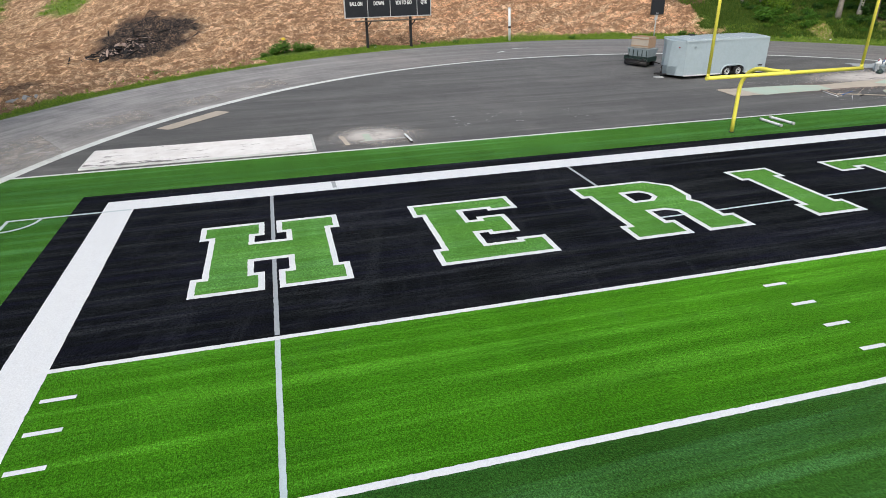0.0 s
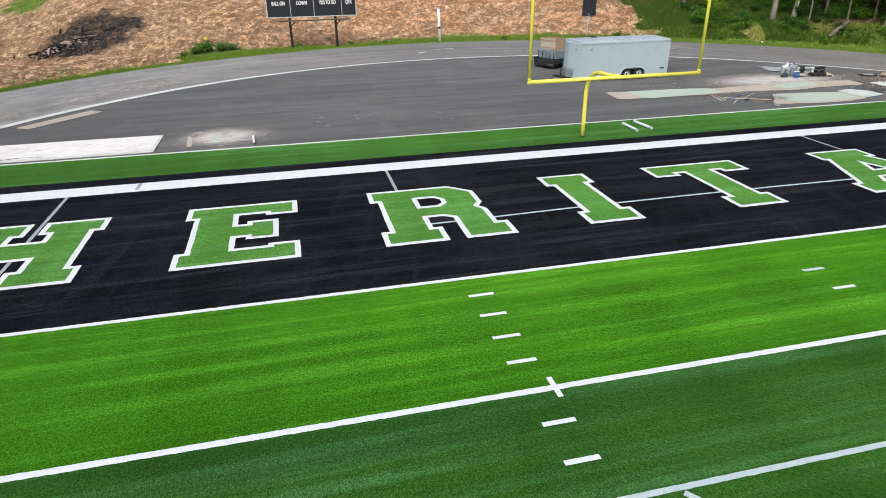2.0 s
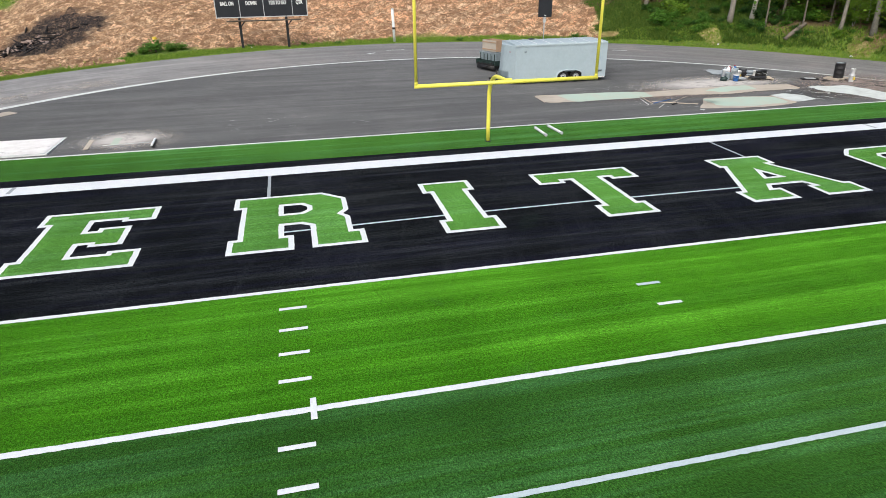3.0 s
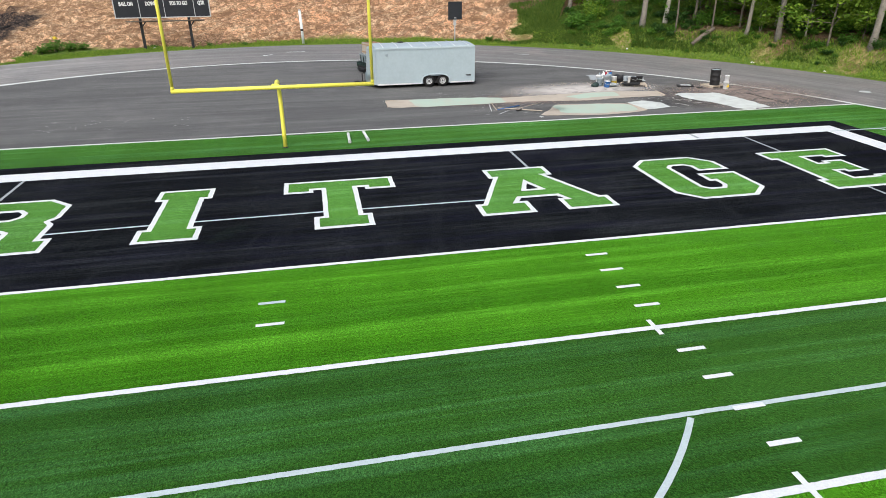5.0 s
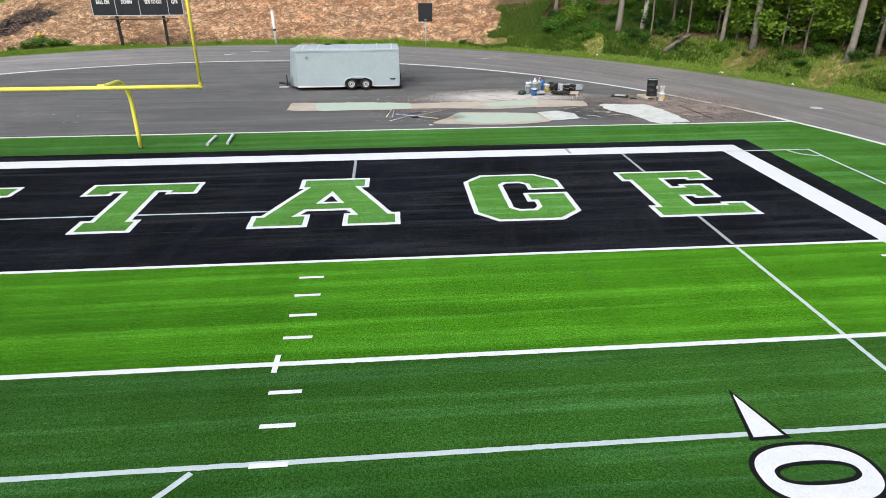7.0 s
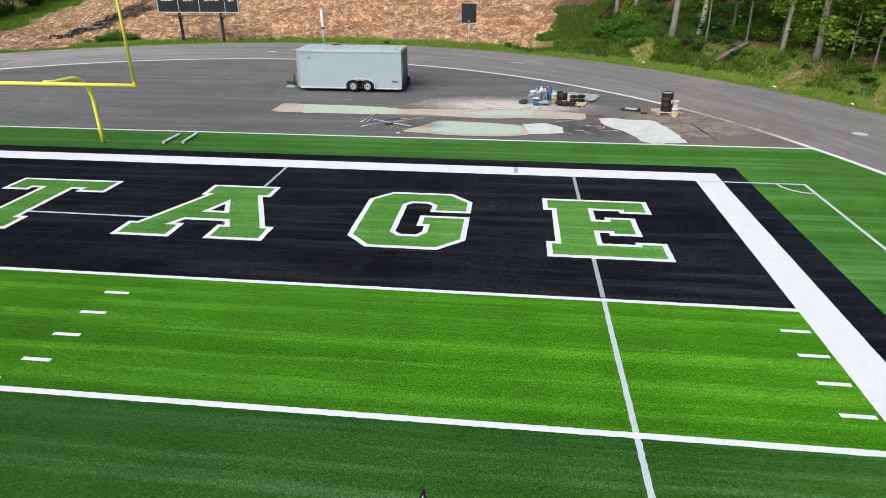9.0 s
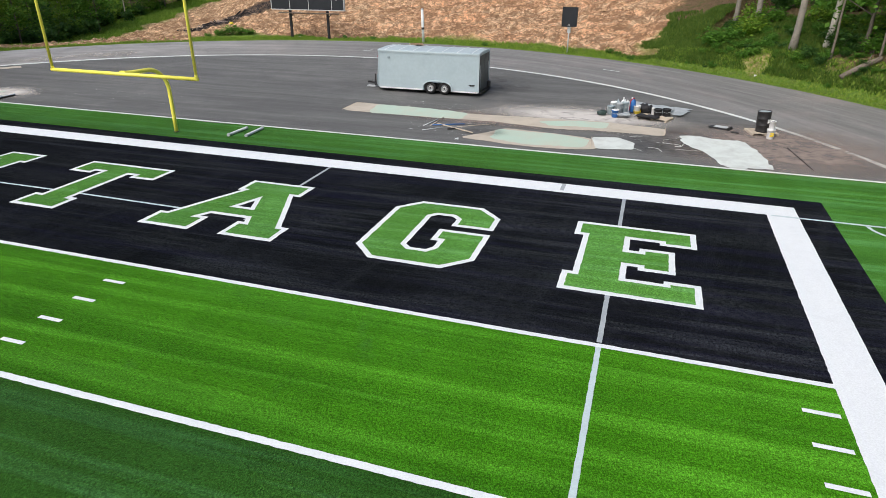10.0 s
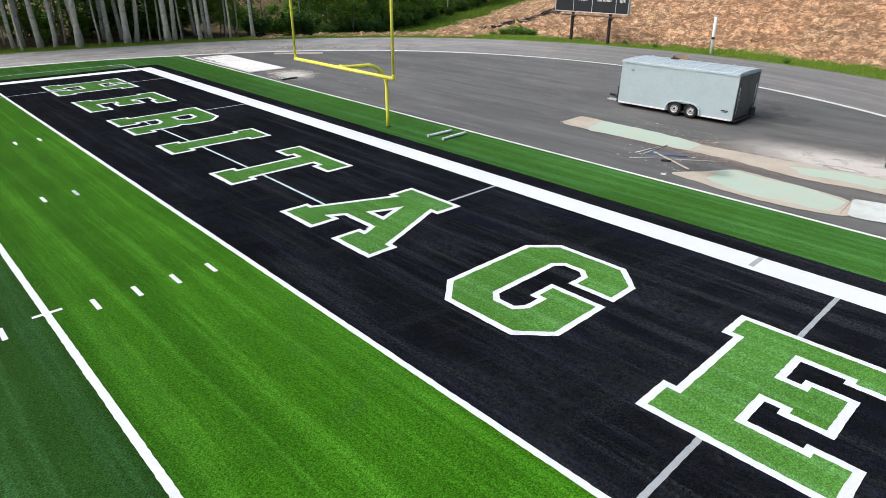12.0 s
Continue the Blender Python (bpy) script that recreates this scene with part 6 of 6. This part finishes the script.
def make_shrub(seed, leaf, leaves, size, stems=7):
    rnd = random.Random(seed)
    wood = bmesh.new()
    sprays = []
    for k in range(stems):
        a, l = rnd.uniform(0, 6.28), rnd.uniform(0.5, 1.0)
        e = Vector((math.cos(a) * 0.6 * l, math.sin(a) * 0.6 * l, 0.95 * l))
        tube([(0, 0, -0.1), tuple(e * 0.5 + Vector((0, 0, 0.1))), tuple(e)], [0.02, 0.014, 0.005], 4, wood, False)
        sprays += [(e, 0.3), (e * 0.6, 0.33), (e * 0.85 + Vector((rnd.gauss(0, 0.2), rnd.gauss(0, 0.2), 0)), 0.25)]
    spots = []
    while len(spots) < leaves:
        c, s = sprays[rnd.randrange(len(sprays))]
        p = c + Vector((rnd.gauss(0, 1), rnd.gauss(0, 1), rnd.gauss(0, 0.8))) * s * 0.75
        if p.z > 0:
            spots.append((p, 1.0))
    return mesh_of(wood, "stems", BARK_DARK), leaf_mesh("leaves", spots, size, leaf, seed + 7)


TREES = [make_tree(1, 17, 0.19, 0.46, BARK_PALE, LEAF, 1300, 0.42, 4.2), make_tree(2, 15, 0.15, 0.42, BARK_DARK, LEAF, 1300, 0.40, 4.0), make_tree(3, 19, 0.23, 0.5, BARK_PALE, LEAF, 1300, 0.44, 4.4),
         make_tree(4, 9, 0.09, 0.18, BARK_DARK, LEAF_YELLOW, 2800, 0.27, 2.4), make_tree(5, 7, 0.07, 0.15, BARK_PALE, LEAF_YELLOW, 2600, 0.25, 2.1), make_tree(6, 12, 0.13, 0.2, BARK_DARK, LEAF, 2600, 0.36, 3.2),
         make_tree(7, 22, 0.27, 0.55, BARK_GREY, LEAF, 1100, 0.45, 3.8), make_tree(8, 20, 0.21, 0.5, BARK_GREY, LEAF, 1100, 0.45, 3.6), make_tree(9, 17, 0.10, 0.45, BARK_GREY, LEAF, 700, 0.4, 2.2), make_tree(10, 16, 0.11, 0.5, BARK_DARK, LEAF, 700, 0.4, 2.4)]
TREE_WORDS = ["tall forest tree with a pale grey trunk and green crown", "forest tree with a dark trunk and green crown", "large forest tree with a pale grey trunk", "slender sapling with yellow-green leaves",
              "thin young tree with yellow-green leaves", "slim understorey tree with dark green leaves", "tall bare-stemmed tree with pale grey bark", "tall straight tree with pale grey bark", "thin straight pale-barked tree", "thin straight dark-barked tree"]
SHRUBS = [make_shrub(1, LEAF, 520, 0.20), make_shrub(2, LEAF_DARK, 520, 0.22), make_shrub(3, LEAF_YELLOW, 420, 0.18), make_shrub(4, LEAF, 620, 0.16)]
SHRUB_WORDS = ["leafy green shrub under the trees", "dark green shrub under the trees", "low yellow-green shrub on the bank", "bushy green weed clump by the verge"]


def plant_tree(kind, x, y, scale=1.0, turn=0.0, lean=(0, 0)):
    t = thing("tree", x, y, land_z(x, y, False), label=TREE_WORDS[kind], category="tree", group="trees of the wood")
    t.matrix_basis = pose(x, y, land_z(x, y, False), lean[0], lean[1], turn) @ Matrix.Diagonal((scale, scale, scale, 1))
    part("trunk", TREES[kind][0], None, t)
    part("crown", TREES[kind][1], None, t)


def plant_shrub(kind, x, y, scale=1.0, turn=0.0, flat=1.0):
    t = thing("shrub", x, y, land_z(x, y, False), label=SHRUB_WORDS[kind], category="shrub", group="shrubs of the wood's edge")
    t.matrix_basis = pose(x, y, land_z(x, y, False), 0, 0, turn) @ Matrix.Diagonal((scale, scale, scale * flat, 1))
    part("stems", SHRUBS[kind][0], None, t)
    part("leaves", SHRUBS[kind][1], None, t)


rnd = random.Random(77)
taken = []


def free(x, y, gap):
    if any((x - a) ** 2 + (y - b) ** 2 < gap * gap for a, b in taken):
        return False
    taken.append((x, y))
    return True


# the trees at the wood's edge on the bank
for kind, x, y, s in ((2, 53.1, 35.6, 1.0), (7, 54.9, 35.2, 0.9), (9, 54.9, 33.4, 0.7), (0, 58.4, 29.3, 0.8), (2, 59.8, 27.5, 0.9), (2, 63.1, 22.4, 0.95), (1, 64.1, 21.4, 0.9), (0, 50.3, 44.8, 1.0),
                      (2, 51.8, 43.7, 0.9), (1, 64.3, 27.8, 1.0), (2, 66.7, 26.2, 0.9), (9, 62.0, 27.0, 0.8), (8, 60.9, 29.4, 0.8), (9, 57.0, 31.6, 0.7), (5, 56.6, 33.6, 0.9), (3, 61.6, 24.6, 0.9), (4, 61.2, 26.4, 1.0), (3, 58.9, 30.9, 1.0)):
    taken.append((x, y))
    plant_tree(kind, x, y, s, rnd.uniform(0, 360), (rnd.gauss(0, 1), rnd.gauss(0, 1)))
count = 0
while count < 78:
    deg, d = rnd.uniform(-4, 58), 4.0 + 34 * rnd.random() ** 1.3
    r_ = R_OUT + d
    x, y = CX + r_ * math.cos(radians(deg)), CY + r_ * math.sin(radians(deg))
    if d < 7.5 or (deg > 46 and d < 13):
        continue
    if not free(x, y, 2.3):
        continue
    kind = rnd.choice((0, 1, 2, 0, 1, 5, 3, 4, 5)) if d < 12 else rnd.choice((0, 1, 2, 5, 1))
    plant_tree(kind, x, y, rnd.uniform(0.75, 1.1), rnd.uniform(0, 360), (rnd.gauss(0, 1), rnd.gauss(0, 1)))
    count += 1
# low saplings with bright leaves under the wood's edge
for k in range(44):
    deg, d = rnd.uniform(4, 47), 4.0 + 8 * rnd.random()
    x, y = CX + (R_OUT + d) * math.cos(radians(deg)), CY + (R_OUT + d) * math.sin(radians(deg))
    if bare_share(x, y) > 0.1:
        continue
    plant_tree(rnd.choice((3, 4, 4)), x, y, rnd.uniform(0.35, 0.75), rnd.uniform(0, 360), (rnd.gauss(0, 4), rnd.gauss(0, 4)))
for k in range(24):
    deg, d = rnd.uniform(20, 41), 4.6 + 3.6 * rnd.random()
    x, y = CX + (R_OUT + d) * math.cos(radians(deg)), CY + (R_OUT + d) * math.sin(radians(deg))
    if bare_share(x, y) > 0.05:
        continue
    plant_tree(rnd.choice((3, 4)), x, y, rnd.uniform(0.4, 0.75), rnd.uniform(0, 360), (rnd.gauss(0, 4), rnd.gauss(0, 4)))
# weeds and seedlings on the bank
weeds = []
for k in range(620):
    deg, d = rnd.uniform(4, 60), 1.3 + 9 * rnd.random()
    x, y = CX + (R_OUT + d) * math.cos(radians(deg)), CY + (R_OUT + d) * math.sin(radians(deg))
    if bare_share(x, y) > 0.05:
        continue
    s = rnd.uniform(0.2, 0.55) * (0.6 if d < 2.2 else 1.0)
    weeds.append((rnd.choice((0, 1, 2, 3, 3, 0)), pose(x, y, land_z(x, y, False), 0, 0, rnd.uniform(0, 360)) @ Matrix.Diagonal((s, s, s * rnd.uniform(0.5, 1.0), 1))))
wv, wf, wm = [], [], []
for kind, m in weeds:
    me = SHRUBS[kind][1]
    o = len(wv)
    wv += [tuple(m @ v.co) for v in me.vertices]
    wf += [tuple(i + o for i in p.vertices) for p in me.polygons]
    wm += [kind] * len(me.polygons)
me = bpy.data.meshes.new("bank_weeds")
me.from_pydata(wv, [], wf)
for kind in range(4):
    me.materials.append(SHRUBS[kind][1].materials[0])
me.polygons.foreach_set("material_index", wm)
tagged(new("bank_weeds", me), "leafy weeds and seedlings on the bank", "weeds", kind="stuff")
for k in range(170):
    deg, d = rnd.uniform(4, 60), 2.4 + 16 * rnd.random() ** 1.3
    x, y = CX + (R_OUT + d) * math.cos(radians(deg)), CY + (R_OUT + d) * math.sin(radians(deg))
    plant_shrub(rnd.choice((0, 0, 1, 2, 3)), x, y, rnd.uniform(0.45, 1.3) * (0.6 if d < 4 else 1.1), rnd.uniform(0, 360), rnd.uniform(0.7, 1.1))
# the wood beyond the far bend: its edge first
for kind, x, y, s in ((6, -16.0, 9.6, 1.0), (6, -15.9, 13.6, 1.1), (7, -16.2, 14.5, 1.0), (6, -14.6, 16.8, 1.0), (7, -15.0, 17.6, 1.0), (7, -13.8, 19.6, 0.95), (7, -14.0, 20.6, 0.9), (7, -17.5, 6.9, 1.0),
                      (7, -17.2, 8.0, 0.9), (8, -16.8, 5.4, 1.0), (8, -15.8, 18.6, 0.9), (8, -13.0, 22.2, 1.0), (7, -12.6, 24.4, 0.9), (8, -17.2, 11.6, 0.9), (6, -17.6, 12.6, 0.9), (7, -18.2, 3.6, 1.0)):
    taken.append((x, y))
    plant_tree(kind, x, y, s, rnd.uniform(0, 360), (rnd.gauss(0, 1.2), rnd.gauss(0, 1.2)))
count = 0
while count < 135:
    if count < 68:
        deg, d = rnd.uniform(150, 186), 2.6 + 12 * rnd.random() ** 1.3
        r_ = R_OUT + d
        x, y = CX + r_ * math.cos(radians(deg)), CY + r_ * math.sin(radians(deg))
        if y < -12:
            continue
    else:
        y = rnd.uniform(-6, 105)
        x = min(clay_left(y) - (6.0 if y > 40 else 4.0), -17.0 if y < 24 else 0) - 42 * rnd.random() ** 1.2
        if bend(x, y)[0] < R_OUT + 2.5:
            continue
    if not free(x, y, 1.5):
        continue
    near = bend(x, y)[0] < R_OUT + 9
    plant_tree(rnd.choice((6, 7, 8, 7, 8, 9, 8)) if near else rnd.choice((9, 7, 5, 5, 4, 3, 9)), x, y, rnd.uniform(0.8, 1.1), rnd.uniform(0, 360), (rnd.gauss(0, 1.5), rnd.gauss(0, 1.5)))
    count += 1
for k in range(90):
    y = rnd.uniform(-6, 95)
    x = min(clay_left(y) - (7.5 if y > 40 else 3.0), -18.0 if y < 24 else 0) - 26 * rnd.random() ** 1.4
    if bend(x, y)[0] < R_OUT + 2.8:
        continue
    plant_shrub(rnd.choice((1, 1, 0, 2)), x, y, rnd.uniform(0.9, 2.6), rnd.uniform(0, 360), rnd.uniform(0.8, 1.3))
# the wood's edge beside the clay
for k in range(42):
    y = rnd.uniform(34, 84)
    x = clay_left(y) - 3.5 - 0.07 * (y - 34) - 13 * rnd.random() ** 1.3
    if bend(x, y)[0] < R_OUT + 3 or not free(x, y, 1.2):
        continue
    plant_tree(rnd.choice((5, 5, 9, 8, 3, 5)), x, y, rnd.uniform(0.6, 1.0), rnd.uniform(0, 360), (rnd.gauss(0, 1.5), rnd.gauss(0, 1.5)))
for k in range(60):
    y = rnd.uniform(34, 80)
    x = clay_left(y) - 3.0 - 0.07 * (y - 34) - 10 * rnd.random()
    if bend(x, y)[0] < R_OUT + 3:
        continue
    plant_shrub(rnd.choice((1, 1, 0, 1)), x, y, rnd.uniform(0.8, 2.2), rnd.uniform(0, 360), rnd.uniform(0.7, 1.2))
# far edge of the clearing
for k in range(26):
    deg, r_ = rnd.uniform(96, 128), rnd.uniform(136, 165)
    plant_tree(rnd.choice((0, 1, 2, 5)), CX + r_ * math.cos(radians(deg)), CY + r_ * math.sin(radians(deg)), rnd.uniform(0.9, 1.2), rnd.uniform(0, 360))
# weed clumps along the verge
for x, y, s in ((5.9, 42.3, 1.1), (6.9, 42.2, 0.9), (5.0, 41.6, 0.8), (7.8, 42.5, 0.7), (4.2, 40.9, 0.5), (-2.6, 35.3, 0.5), (13.2, 42.6, 0.35), (17.6, 43.0, 0.35), (20.4, 42.8, 0.4), (31.0, 42.0, 0.4), (43.0, 38.6, 0.45), (41.3, 40.7, 0.55), (42.0, 40.2, 0.4)):
    plant_shrub(3, x, y, s, rnd.uniform(0, 360), 0.75)
for x, y, mat in ((13.3, 42.2, WHITE_PAINT), (51.0, 33.7, WHITE_PAINT), (57.4, 26.6, WHITE_PAINT), (59.9, 22.4, WHITE_PAINT)):
    b = thing("litter", x, y, land_z(x, y), rnd.uniform(0, 90), label="scrap of white litter on the verge", category="litter")
    part("scrap", lump(0.11, 0.08, 0.07, x, 2, 0.7), mat, b)

flower = thing("wild_flower", 5.89, 42.45, land_z(5.89, 42.45), label="tall weed with a yellow flower head on the verge", category="flower")
part("stem", tube([(0, 0, 0), (0.03, 0, 0.5), (0, 0.02, 1.0)], [0.02, 0.015, 0.01], 6), LEAF_DARK, flower)
part("flower_head", lump(0.20, 0.20, 0.12, 3, 2, 0.9), YELLOW_PLASTIC, flower, "bright yellow flower head", pose(0, 0.02, 0.95))
